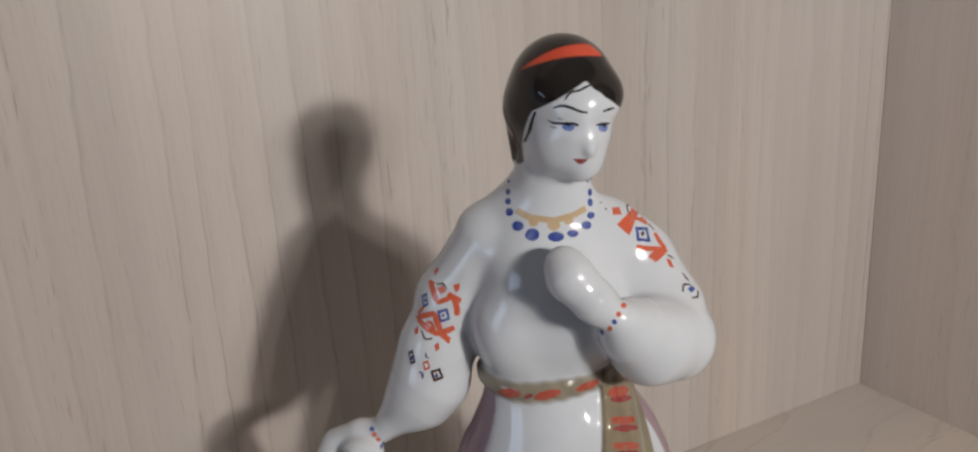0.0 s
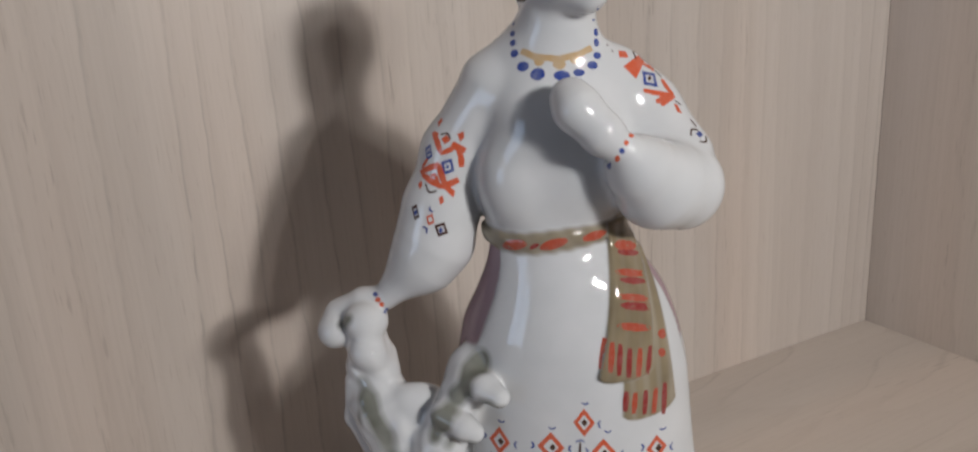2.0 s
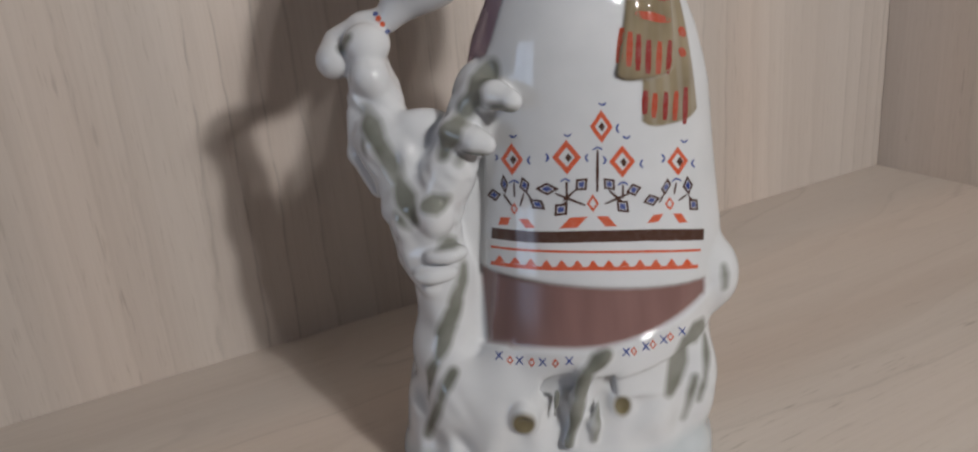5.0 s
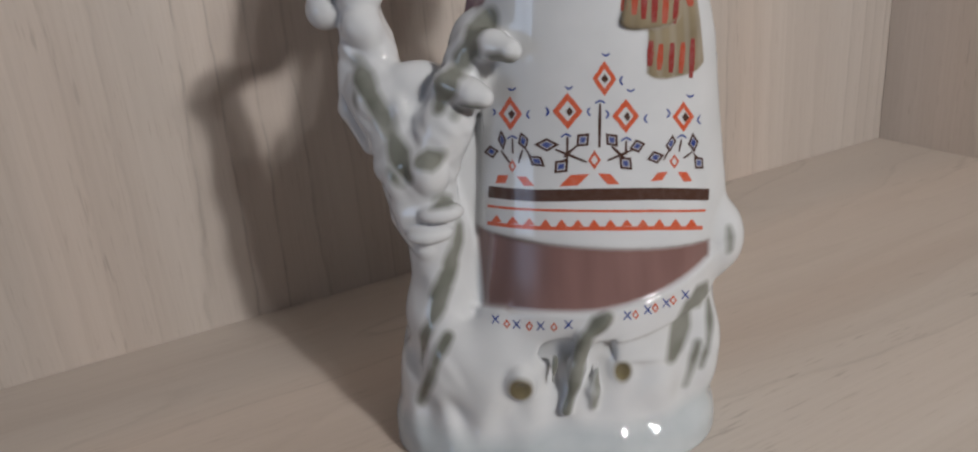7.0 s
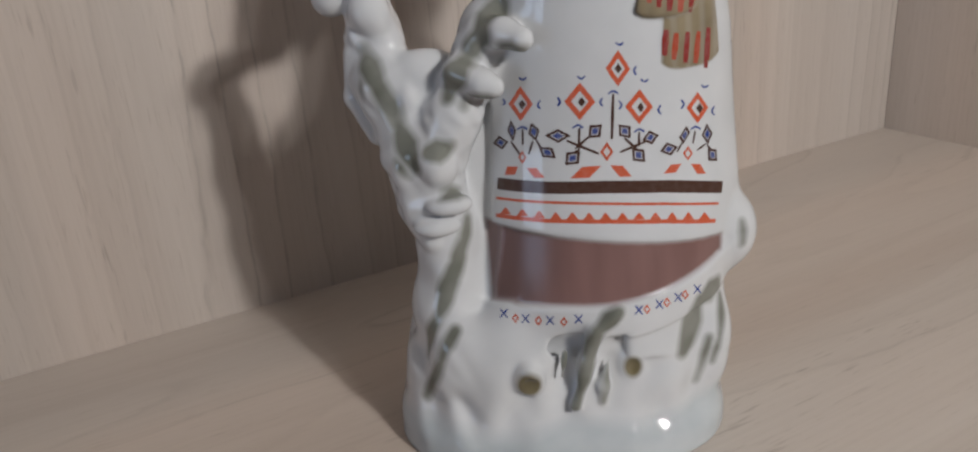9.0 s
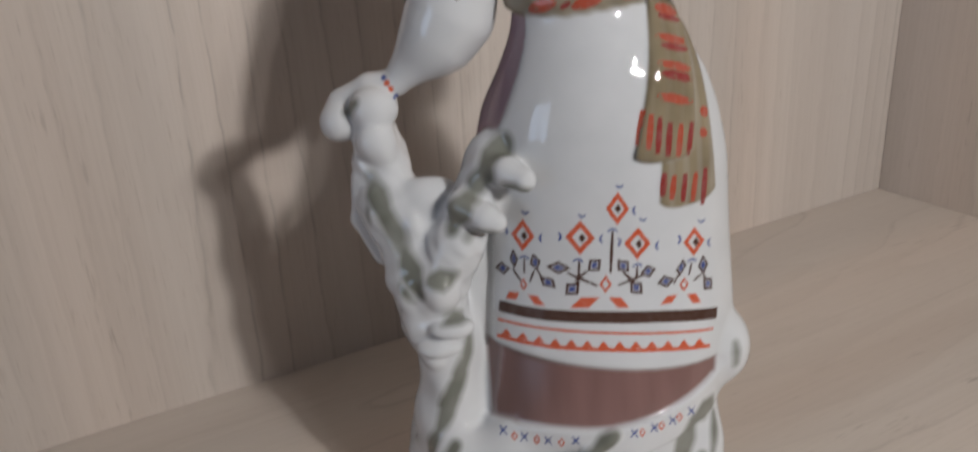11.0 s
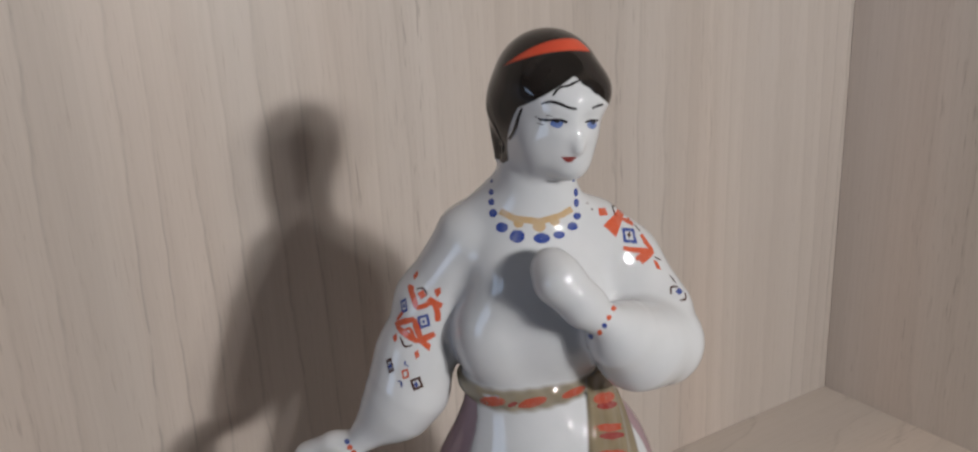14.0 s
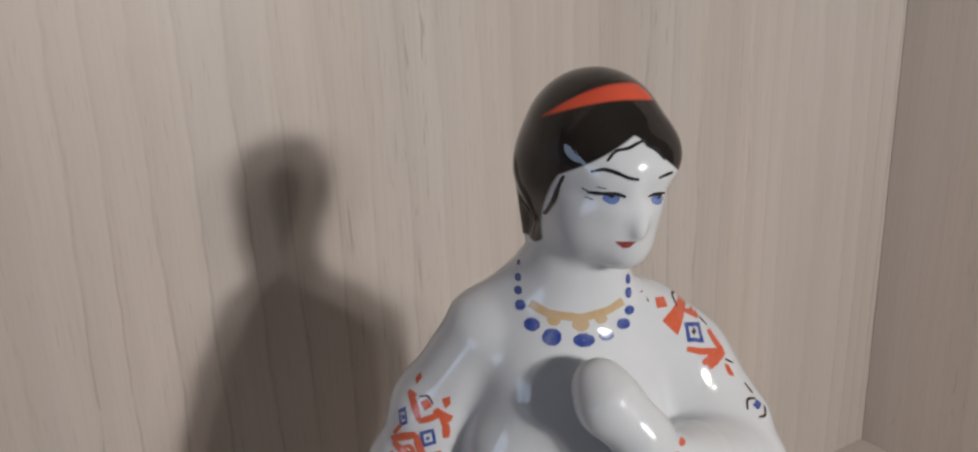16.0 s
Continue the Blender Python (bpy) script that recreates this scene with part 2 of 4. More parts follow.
BODY = profile([(38, 24, 46, 19, 43), (55, 24, 47, 19, 44), (66, 26, 47.5, 20, 43.5), (85, 28, 47, 22, 41), (105, 28, 45.5, 24, 39.5),
                (122, 28, 44, 24, 39), (140, 28, 42, 21.5, 36.7), (156, 27.5, 38, 18.5, 33), (167, 28, 33, 16.5, 29.3), (178, 26.5, 27, 15, 24.3),
                (186, 24, 23, 14, 19.5), (190, 22.8, 22, 13.5, 19), (198, 22, 23, 13, 20), (215, 23.5, 23.5, 13, 22), (230, 25, 25, 13, 21),
                (240, 25, 26.5, 12.5, 17.5), (246, 25.5, 21, 12, 15), (252, 25.8, 14.5, 9.5, 12.5), (258, 26, 12, 7.5, 11.3), (270, 27.5, 11.3, 4, 10.5)])


def body(x, y, z):
    cx, a, cy, b = BODY(z)
    q = np.sqrt(((x - cx) / a) ** 2 + ((y - cy) / b) ** 2)
    g = np.sqrt(((x - cx) / a ** 2) ** 2 + ((y - cy) / b ** 2) ** 2) + 1e-5
    s = q * (q - 1) / g * 0.9
    # soft folds of the skirt, dying out towards the waist
    ang = np.arctan2(x - cx, cy - y)
    s = s - 0.7 * np.clip((165 - z) / 90, 0, 1) * np.sin(ang * 7 + 0.6) * (np.abs(ang) > 0.9)
    return np.maximum(s, np.maximum(z - 272, 38 - z))


add(body, (-30, -35, 38), (80, 65, 270), 1.5)
# bust over the belt
ball((11, 4.5, 210), (12.5, 12.5, 15), 7)
ball((33, 3.5, 214), (15, 15, 19), 8)
ball((24, 4, 227), (17, 14, 14), 8)

# head: skull with smooth hair, face, bun, nose
ball((30.0, 5, 286), (16.3, 18, 17), 2)
ball((21.5, 7, 280.5), (9.6, 11.5, 10.5), 4)
ball((40.3, -2, 285), (7.4, 10.5, 7.2), 4)
ball((33.0, -1.5, 276.5), (11.2, 15.2, 14.6), 3, tilt=-14)
ball((27.2, -2.5, 272.5), (8.4, 10.5, 11), 4)
ball((34.6, -7.0, 265.6), (5.0, 5.6, 5), 5)
limb([(17.2, 9, 275, 4.6), (16.9, 10, 265.5, 3.1)], 1.2)
limb([(18, 11, 254, 6), (3, 13, 242, 7)], 6)
ball((34, -7.5, 283.5), (10, 8.5, 6.5), 4)
ball((29.8, -18.6, 278.6), (3.4, 2.2, 2.0), 2.5, carve=True)
ball((40.2, -16.4, 277.8), (2.8, 2.2, 1.9), 2.5, carve=True)
ball((36.0, -15.1, 272.6), (1.4, 1.8, 3.2), 2.6, tilt=-10)

# arm that reaches down to the stump, in a full sleeve, with the hand
limb([(6, 13, 237, 12.5), (-9, 16, 217, 10.8), (-15.5, 16, 198, 12.2), (-18.5, 16, 186, 13), (-23, 16, 179, 11), (-37.5, 17, 166, 4.6)], 3, inner=5)
limb([(-37, 17, 166, 4.4), (-46, 19, 163, 5.5), (-55, 21, 158, 6.5)], 1.0)

# arm folded over the breast, sleeve and fist
limb([(43.5, 13, 237.5, 12), (52.5, 15, 226.2, 13.6), (62.5, 6, 212, 13)], 5, inner=5)
limb([(62.5, -1, 205, 14.4), (54, -9, 208, 12.8), (47, -17, 215.5, 8.8), (42.5, -21.5, 221.5, 5.2)], 2.0, inner=6)
limb([(42, -22, 221.5, 4.6), (35.5, -22, 227.5, 5.8), (29.0, -20, 234.5, 6.5), (27.3, -17, 237.5, 5.8)], 1.0, inner=4)


# cord belt and the hanging sash
def belt(x, y, z):
    cx, a, cy, b = BODY(z)
    lift = 189.5 + 2.6 * np.clip((x - 15) / 25, -1, 1) + 1.5 * np.clip((cx - x - 10) / 12, 0, 1)
    q = (np.sqrt(((x - cx) / a) ** 2 + ((y - cy) / b) ** 2) - 1) * np.minimum(a, b)
    return np.sqrt((q - 0.2) ** 2 + ((z - lift) * 0.62) ** 2) - 2.0 - 0.12 * np.sin(x * 1.05 + z * 0.9)


add(belt, (-4, -12, 183), (48, 36, 197), 0.8)


def sash(x0, z0, x1, z1, w0, w1, lift, side=0.0):
    """A flat band that hangs on the skirt from (x0, z0) to (x1, z1)."""
    def fn(x, y, z):
        t = np.clip((z0 - z) / (z0 - z1), -0.1, 1.1)
        mid = x0 + (x1 - x0) * t + side * np.sin(t * 3.14)
        half = w0 + (w1 - w0) * t
        cx, a, cy, b = BODY(z)
        q = (np.sqrt(((x - cx) / a) ** 2 + ((y - cy) / b) ** 2) - 1) * np.minimum(a, b)
        q = np.where(y < cy, q, 20)
        edge = np.maximum(np.abs(x - mid) - half, np.maximum(z1 + 3.0 * ((x - mid) / half) ** 4 - z, z - z0))
        flat = np.abs(q) - lift - 0.25 * np.sin((x - mid) * 1.3)
        return np.maximum(edge + 0.6, flat) + np.clip(edge + 1.5, 0, 1.5) ** 2 * 0.15

    return fn


SASHES = [sash(45, 195, 51.6, 127.5, 5.2, 10.6, 1.6, 1.5), sash(44, 195, 42.5, 143, 5.0, 10.4, 2.7, 2.0)]
for s in SASHES:
    add(s, (26, -26, 128), (66, 20, 198), 0.9)

def hem_line(x):
    return 78.5 - 0.10 * (x - 20) - 0.0009 * (x - 20) ** 2


def petticoat_line(x):
    return 57.0 + np.where(x > 14, 0.0038, -0.004) * (np.clip(x, -30, 72) - 14) ** 2


def round_skirt(x, y, z):
    """The angle round the skirt, nought in front, and the height over its surface."""
    cx, a, cy, b = BODY(z)
    u, v = (x - cx) / a, (cy - y) / b
    return np.arctan2(u, v), (np.sqrt(u ** 2 + v ** 2) - 1) * np.minimum(a, b)


# apron: a thin layer down to the hem, and the petticoat's edge under the skirt
def apron(x, y, z):
    ang, q = round_skirt(x, y, z)
    cx, half, cy, b = BODY(z)
    side = np.maximum(-0.95 - ang, ang - 1.15) * half
    return np.maximum(np.maximum(q - 1.2, -q - 3), np.maximum(hem_line(x) - z, np.maximum(z - 188, side)))


add(apron, (-16, -25, 76), (66, 20, 188), 0.7)


def petticoat(x, y, z):
    ang, q = round_skirt(x, y, z)
    top = petticoat_line(x)
    return np.maximum(np.maximum(q - 1.6, -q - 3), np.maximum(z - top, top - 12.5 - z))


add(petticoat, (-16, -32, 46), (72, 30, 78), 1.2)


# base of snowy ground
BASE = profile([(-20, 9.5, 59.5, 14, 47), (10, 9.5, 59.3, 14, 46.6), (15, 10, 56.3, 17, 42.6), (30, 11, 55.5, 19, 41.5), (44, 11.5, 51, 20, 38), (60, 12, 40, 18, 30)])


def base(x, y, z):
    cx, a, cy, b = BASE(z)
    q = (((np.abs(x - cx) / a) ** 2.7 + (np.abs(y - cy) / b) ** 2.7) ** (1 / 2.7) - 1) * np.minimum(a, b)
    q = q - 0.9 * np.sin(x * 0.16 + 1) * np.sin(z * 0.19 + x * 0.07) * np.clip(z / 15, 0, 1)
    q = q - 0.7 * np.sin(x * 0.42 + 1.6 * np.sin(z * 0.08)) * np.clip((z - 8) / 14, 0, 1)
    return np.maximum(q, np.maximum(z - 52 - 3 * np.sin(x * 0.2 + 2.2), -z))


add(base, (-54, -36, 0), (72, 64, 58), 5)
ball((-10, -14, 32), (18, 9, 18), 9)
ball((-27, -11, 36), (10, 8, 14), 7)
ball((36, -15, 28), (15, 6, 14), 8)
ball((57, -6, 32), (11, 9, 18), 8)
ball((68, 6, 68.5), (10.5, 12, 14), 4)
ball((12, -28.5, 41), (8, 6, 9), 5, carve=True)


def groove(x, y, z):
    """The hollow under the petticoat's edge."""
    ang, q = round_skirt(x, y, z)
    line = petticoat_line(x) - 14.5
    return np.maximum(np.sqrt((q + 1.0) ** 2 + ((z - line) * 0.6) ** 2) - 2.3, np.maximum(np.abs(x - 10) - 18, y + 6))


add(groove, (-10, -32, 34), (50, -4, 60), 2.5, carve=True)
# broken-off twigs and leaves on the base
ball((-3, -24, 31.5), (5.6, 3.4, 6.8), 1.5)
ball((-3.2, -27.7, 31.5), (3.4, 1.8, 4.4), 0.8, carve=True)
ball((31, -20.5, 33.5), (4.8, 3.4, 5.6), 1.5)
ball((31, -24.2, 33.5), (2.6, 1.6, 3.4), 0.8, carve=True)
limb([(25.5, -26, 55.5, 2.4), (18.7, -25.5, 49.5, 2.5), (15.7, -24.5, 38, 2.6), (11.5, -25.5, 22, 2.2)], 1.5)
limb([(23, -23, 38, 0.8), (21, -24, 28, 1.6), (20.3, -24.5, 22, 1.0)], 1.5)
limb([(8.8, -23, 41, 1.0), (7.5, -24.5, 33, 1.7), (9, -25, 27, 1.0)], 1.5)

# stump with its forked branch
limb([(-16, 12, 30, 12), (-16, 12, 70, 11), (-15, 12, 108, 9)], 4, inner=4)
limb([(-30, 4, -8, 19.5), (-29.5, 3, 20, 15.2), (-27.5, 2, 50, 13), (-26.5, 2, 76, 10), (-29.5, 0, 92, 10.5)], 5, inner=4)
limb([(-31, -1, 88, 10.5), (-33, 3, 105, 10.8), (-42, 10, 126, 10), (-45.5, 15, 141, 8.5), (-46, 15, 152, 7.2)], 3, rough=0.6, pitch=12, inner=4)
ball((-45, 12.5, 158.5), (8, 7.5, 7.2), 1.6)
ball((-56.5, 18, 154), (7.5, 8, 7), 1.6, turn=-40)
ball((-45, 8.5, 148), (6.5, 6, 7), 2.5)
limb([(-52.5, 12, 136, 2.5), (-52.5, 11, 122, 3.6), (-46, 7, 110, 3.5)], 2)
limb([(-41, 4, 98, 3.0), (-38, 1, 86, 3.5), (-31, -6, 77, 4.0)], 2.5)
ball((-28, 5, 121), (14, 8, 16), 4)
limb([(-29, -3, 99, 10), (-21, -3, 117, 9), (-12, -1.5, 136, 6.5), (-6, 1, 147, 3.2), (-3, 0.5, 154, 1.2)], 3, rough=0.5, pitch=10, inner=3)
limb([(-10, -4, 142, 5), (-4, -10.5, 142, 4.4), (1, -15, 140.5, 3.7)], 4)
ball((-9, 4, 137), (9, 8, 14), 4)
limb([(-18, -7, 131, 5), (-11, -12, 128, 4.2), (-8, -13.5, 127, 3.4)], 2.5)
knobs = random.Random(11)
for k in range(9):
    t = knobs.uniform(0, 0.6)
    c = (-33 - 12 * t + knobs.uniform(-8, 8), -4 + 12 * t + knobs.uniform(-3, 3), 96 + 46 * t)
    ball(c, (knobs.uniform(2.5, 5), knobs.uniform(2.5, 4.5), knobs.uniform(3, 6)), 3)
ball((-27, -10, 103), (7, 5.5, 7.5), 1.5)
ball((-25, -11, 90.5), (8, 5.5, 3.6), 1.2)
ball((-29, -9.5, 83), (8, 6, 3.6), 1.2)


def lumps(seed, count, x0, x1, z0, z1, high):
    """Uneven swellings and hollows of the thick glaze over a stretch of the base or the stump."""
    rnd = random.Random(seed)
    px, pz = AXES[0][:, None], AXES[2][None, :]
    out = np.zeros((len(AXES[0]), len(AXES[2])))
    for _ in range(count):
        cx, cz, wide, tall = rnd.uniform(x0, x1), rnd.uniform(z0, z1), rnd.uniform(2.5, 6), rnd.uniform(4, 10)
        lean = rnd.uniform(-0.5, 0.5)
        out += rnd.uniform(-high, high) * np.exp(-((px - cx - lean * (pz - cz)) / wide) ** 2 - ((pz - cz) / tall) ** 2)
    return out[:, None, :].astype(np.float32)


FIELD -= lumps(8, 60, -52, 70, 10, 40, 1.1)
FIELD -= lumps(9, 34, -56, -18, 50, 146, 0.9)



def skin(field, low, step):
    """Surface nets: the points and quads of the field's zero level, and the outward normals."""
    s = field < 0
    n = np.array(field.shape)
    cells = np.zeros(n - 1, np.int8)
    for i in (0, 1):
        for j in (0, 1):
            for k in (0, 1):
                cells += s[i:n[0] - 1 + i, j:n[1] - 1 + j, k:n[2] - 1 + k]
    live = np.argwhere((cells > 0) & (cells < 8))
    index = np.full(n - 1, -1, np.int32)
    index[tuple(live.T)] = np.arange(len(live))
    total, count = np.zeros((len(live), 3)), np.zeros(len(live))
    corners = [(i, j, k) for i in (0, 1) for j in (0, 1) for k in (0, 1)]
    for c in corners:
        for ax in range(3):
            if c[ax]:
                continue
            e = list(c)
            e[ax] = 1
            a, b = field[tuple((live + c).T)], field[tuple((live + e).T)]
            hit = (a < 0) != (b < 0)
            t = np.where(hit, a / np.where(hit, a - b, 1), 0)
            p = np.array(c, float)[None] + np.eye(3)[ax][None] * t[:, None]
            total += p * hit[:, None]
            count += hit
    pts = live + total / count[:, None]

    def sample(p):
        q = np.clip(p, 0, n - 1.001)
        i = q.astype(int)
        f = q - i
        out = 0
        for c in corners:
            w = np.prod(np.where(np.array(c), f, 1 - f), axis=1)
            out = out + w * field[tuple((i + c).T)]
        return out

    def gradient(p, h=1.0):
        g = np.stack([sample(p + np.eye(3)[a] * h) - sample(p - np.eye(3)[a] * h) for a in range(3)], 1) / (2 * h)
        return g

    for _ in range(2):
        g = gradient(pts)
        pts = pts - np.clip(sample(pts) / np.maximum((g ** 2).sum(1), 0.05), -0.5, 0.5)[:, None] * g
    g = gradient(pts, 1.5)
    normal = g / (np.linalg.norm(g, axis=1)[:, None] + 1e-9)
    quads = []
    for ax in range(3):
        u, v = (ax + 1) % 3, (ax + 2) % 3
        lo, hi = [slice(1, -1)] * 3, [slice(1, -1)] * 3
        lo[ax], hi[ax] = slice(0, n[ax] - 1), slice(1, n[ax])
        a, b = s[tuple(lo)], s[tuple(hi)]
        for flip, m in ((False, a & ~b), (True, ~a & b)):
            at = np.argwhere(m)
            at[:, u] += 1
            at[:, v] += 1
            ids = []
            for du, dv in ((0, 0), (-1, 0), (-1, -1), (0, -1)):
                q = at.copy()
                q[:, u] += du
                q[:, v] += dv
                ids.append(index[tuple(q.T)])
            ids = np.stack(ids, 1)
            quads.append(ids[:, ::-1] if flip else ids)
    return pts * step + low, np.concatenate(quads), normal


SKIN, QUADS, NORMAL = skin(FIELD, LOW, STEP)
x, y, z = SKIN.T
def ell(cx, cz, rx, rz):
    return (np.sqrt(((x - cx) / rx) ** 2 + ((z - cz) / rz) ** 2) - 1) * min(rx, rz)


# signed distances (mm, negative inside) of the painted fields, held on the skin
LAYERS = {}
face = np.maximum(ell(33.0, 270, 15.8, 21), y - 6)
face = np.maximum(face, (z - 290.5) + np.where(x < 35.5, 0.54, 0.85) * np.abs(x - 35.5))
LAYERS["hair"] = np.maximum(np.maximum(-face, 264.5 - z + 0.9 * np.clip(x - 16, 0, 9)), np.where(z > 262, -9, 9))
LAYERS["headband"] = np.maximum(np.abs(z - 298.6 + 0.019 * (x - 34) ** 2 + 0.02 * (x - 34)) - 1.5 + 0.0046 * (x - 35) ** 2, y + 1)
ang, q = round_skirt(x, y, z)
LAYERS["brown"] = np.maximum(np.maximum(z - hem_line(x) + 0.4, petticoat_line(x) + 0.8 - z), np.maximum(np.maximum(-13.5 - x, x - 63 + 0.03 * (z - 70) ** 2), np.maximum(y - 6, q - 1.0)))
LAYERS["mauve"] = np.maximum(np.maximum(np.where(ang < 0, ang + 0.98, 1.18 - ang) * 30, np.maximum(128 + 0.3 * x - z, z - 188)), (q - 1.1) * 2)
LAYERS["sash"] = np.minimum(SASHES[0](x, y, z), SASHES[1](x, y, z)) - 0.5
LAYERS["sash"] = np.minimum(LAYERS["sash"], belt(x, y, z) - 0.4)


def brush_distance(strokes):
    """Distance to painted strokes of (half width, points)."""
    best = np.full(len(x), 9.0)
    wob = 0.25 * np.sin(x * 0.5 + z * 0.23) + 0.2 * np.sin(z * 0.31 - x * 0.2 + y * 0.2)
    for r, pts in strokes:
        for p, q in zip(pts, pts[1:]):
            p, d = np.array(p), np.array(q) - np.array(p)
            t = np.clip(((SKIN - p) @ d) / (d @ d), 0, 1)
            best = np.minimum(best, np.linalg.norm(SKIN - p - t[:, None] * d, axis=1) - r * (2.0 - 1.3 * abs(0.4 - t)))
    return best + wob


BRUSH = [
    (1.5, [(-21.3, -8.6, 76.4), (-25.6, -9.9, 62.7), (-32.6, -11.7, 50.1), (-38.1, -9.8, 36.2)]),
    (1.3, [(-26.4, -16.2, 47.9), (-32.3, -18.3, 37.2), (-39.0, -11.9, 20.7)]),
    (1.7, [(25.9, -27.9, 56.8), (18.8, -28.3, 50.5), (15.6, -27.5, 38.8), (11.0, -27.6, 22.6)]),
    (1.2, [(9.1, -23.8, 41.3), (7.5, -26.3, 34.1), (9.3, -26.0, 27.7)]),
    (0.9, [(23.6, -23.9, 37.8), (20.6, -25.5, 22.8)]),
    (2.3, [(60.8, -11.0, 55.0), (54.3, -16.5, 52.5), (48.7, -19.5, 35.9)]),
    (0.9, [(62.8, -8.9, 50.3), (61.7, -14.5, 36.7), (59.3, -15.6, 29.0)]),
    (1.0, [(58.0, -15.8, 37.7), (53.6, -17.6, 23.3)]),
    (1.0, [(70.5, -4.7, 74.1), (70.9, -5.5, 67.0)]),
    (2.6, [(-4.0, -3.5, 149.0), (-10.7, -10.5, 141.9), (-18.4, -13.0, 134.2), (-22.1, -11.2, 125.4)]),
    (1.9, [(-3.5, -15.0, 137.5), (2.0, -18.5, 137.0)]),
    (2.0, [(-9.8, -14.2, 123.3), (-16.4, -12.5, 122.3)]),
    (2.2, [(-48.1, 3.4, 138.1), (-43.2, -2.0, 127.0), (-37.6, -6.5, 113.6), (-33.7, -11.3, 103.6)]),
    (1.2, [(-53.1, 11.4, 158.3), (-49.9, 7.7, 161.7)]),
    (1.5, [(-20.6, -9.5, 93.2), (-26.7, -13.8, 94.3)]),
    (1.4, [(-18.9, -5.5, 82.7), (-22.1, -8.7, 71.7), (-29.8, -10.1, 59.9)]),
    (0.6, [(-49.3, 1.4, 134.4), (-50.2, 0.1, 120.7), (-43.8, -5.0, 116.0)]),
    (1.0, [(-40.5, -9.0, 105.3), (-36.7, -11.4, 99.9)]),
    (1.9, [(-28.6, -13.5, 108.5), (-22.3, -13.3, 109.3)]),
]
SPOTS = [
    (-3.4, -25.9, 31.9, 4.0, 5.1),
    (30.9, -22.7, 33.8, 2.9, 4.0),
]
LAYERS["grey"] = brush_distance(BRUSH)
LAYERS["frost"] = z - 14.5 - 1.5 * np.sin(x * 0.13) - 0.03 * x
LAYERS["olive"] = np.full(len(x), 9.0)
for px, py, pz, rx, rz in SPOTS:
    s = (np.sqrt(((x - px) / rx) ** 2 + ((y - py) / 5) ** 2 + ((z - pz) / rz) ** 2) - 1) * min(rx, rz)
    LAYERS["olive"] = np.minimum(LAYERS["olive"], s)


def glaze():
    """Glazed white porcelain with its painted fields."""
    m, n, l, p = material("glazed_porcelain")
    tc = n.new("ShaderNodeTexCoord")
    ns = node(n, "ShaderNodeTexNoise", Scale=60.0, Detail=3.0)
    l.new(tc.outputs["Object"], ns.inputs["Vector"])
    r = ramp(n, [(0.3, (0.575, 0.59, 0.605)), (0.7, (0.625, 0.635, 0.65))])
    l.new(ns.outputs["Fac"], r.inputs["Fac"])
    c = r.outputs["Color"]
    brush = node(n, "ShaderNodeTexNoise", Scale=70.0, Detail=2.0)
    l.new(tc.outputs["Object"], brush.inputs["Vector"])
    mp = n.new("ShaderNodeMapping")
    mp.inputs["Scale"].default_value = (55, 30, 10)
    l.new(tc.outputs["Object"], mp.inputs["Vector"])
    washes = node(n, "ShaderNodeTexNoise", Scale=1.0, Detail=3.0)
    l.new(mp.outputs["Vector"], washes.inputs["Vector"])
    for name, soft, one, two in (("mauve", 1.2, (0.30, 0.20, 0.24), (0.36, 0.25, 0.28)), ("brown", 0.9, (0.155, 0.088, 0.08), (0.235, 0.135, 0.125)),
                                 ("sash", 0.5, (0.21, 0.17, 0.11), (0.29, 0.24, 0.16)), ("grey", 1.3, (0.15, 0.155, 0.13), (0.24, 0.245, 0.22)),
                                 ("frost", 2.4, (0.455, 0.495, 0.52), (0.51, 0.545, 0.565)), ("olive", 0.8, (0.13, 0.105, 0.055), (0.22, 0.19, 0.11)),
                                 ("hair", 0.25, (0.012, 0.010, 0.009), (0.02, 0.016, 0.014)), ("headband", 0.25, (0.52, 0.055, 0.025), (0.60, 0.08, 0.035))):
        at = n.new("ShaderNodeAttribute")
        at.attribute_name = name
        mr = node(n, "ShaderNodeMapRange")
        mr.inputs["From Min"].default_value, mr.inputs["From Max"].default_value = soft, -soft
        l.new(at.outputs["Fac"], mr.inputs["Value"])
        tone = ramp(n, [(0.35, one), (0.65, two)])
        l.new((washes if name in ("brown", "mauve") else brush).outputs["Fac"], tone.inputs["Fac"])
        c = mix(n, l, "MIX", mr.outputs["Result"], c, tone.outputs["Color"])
        if name == "brown":
            dull = maths(n, l, "MULTIPLY_ADD", mr.outputs["Result"], 0.22)
            dull.node.inputs[2].default_value = 0.04
    l.new(c, p.inputs["Base Color"])
    l.new(dull, p.inputs["Roughness"])
    p.inputs["IOR"].default_value = 1.52
    wav = node(n, "ShaderNodeTexNoise", Scale=75.0, Detail=1.0)
    l.new(tc.outputs["Object"], wav.inputs["Vector"])
    bump = node(n, "ShaderNodeBump", Strength=0.10, Distance=0.0008)
    l.new(wav.outputs["Fac"], bump.inputs["Height"])
    l.new(bump.outputs["Normal"], p.inputs["Normal"])
    return m


MATS = [glaze()]


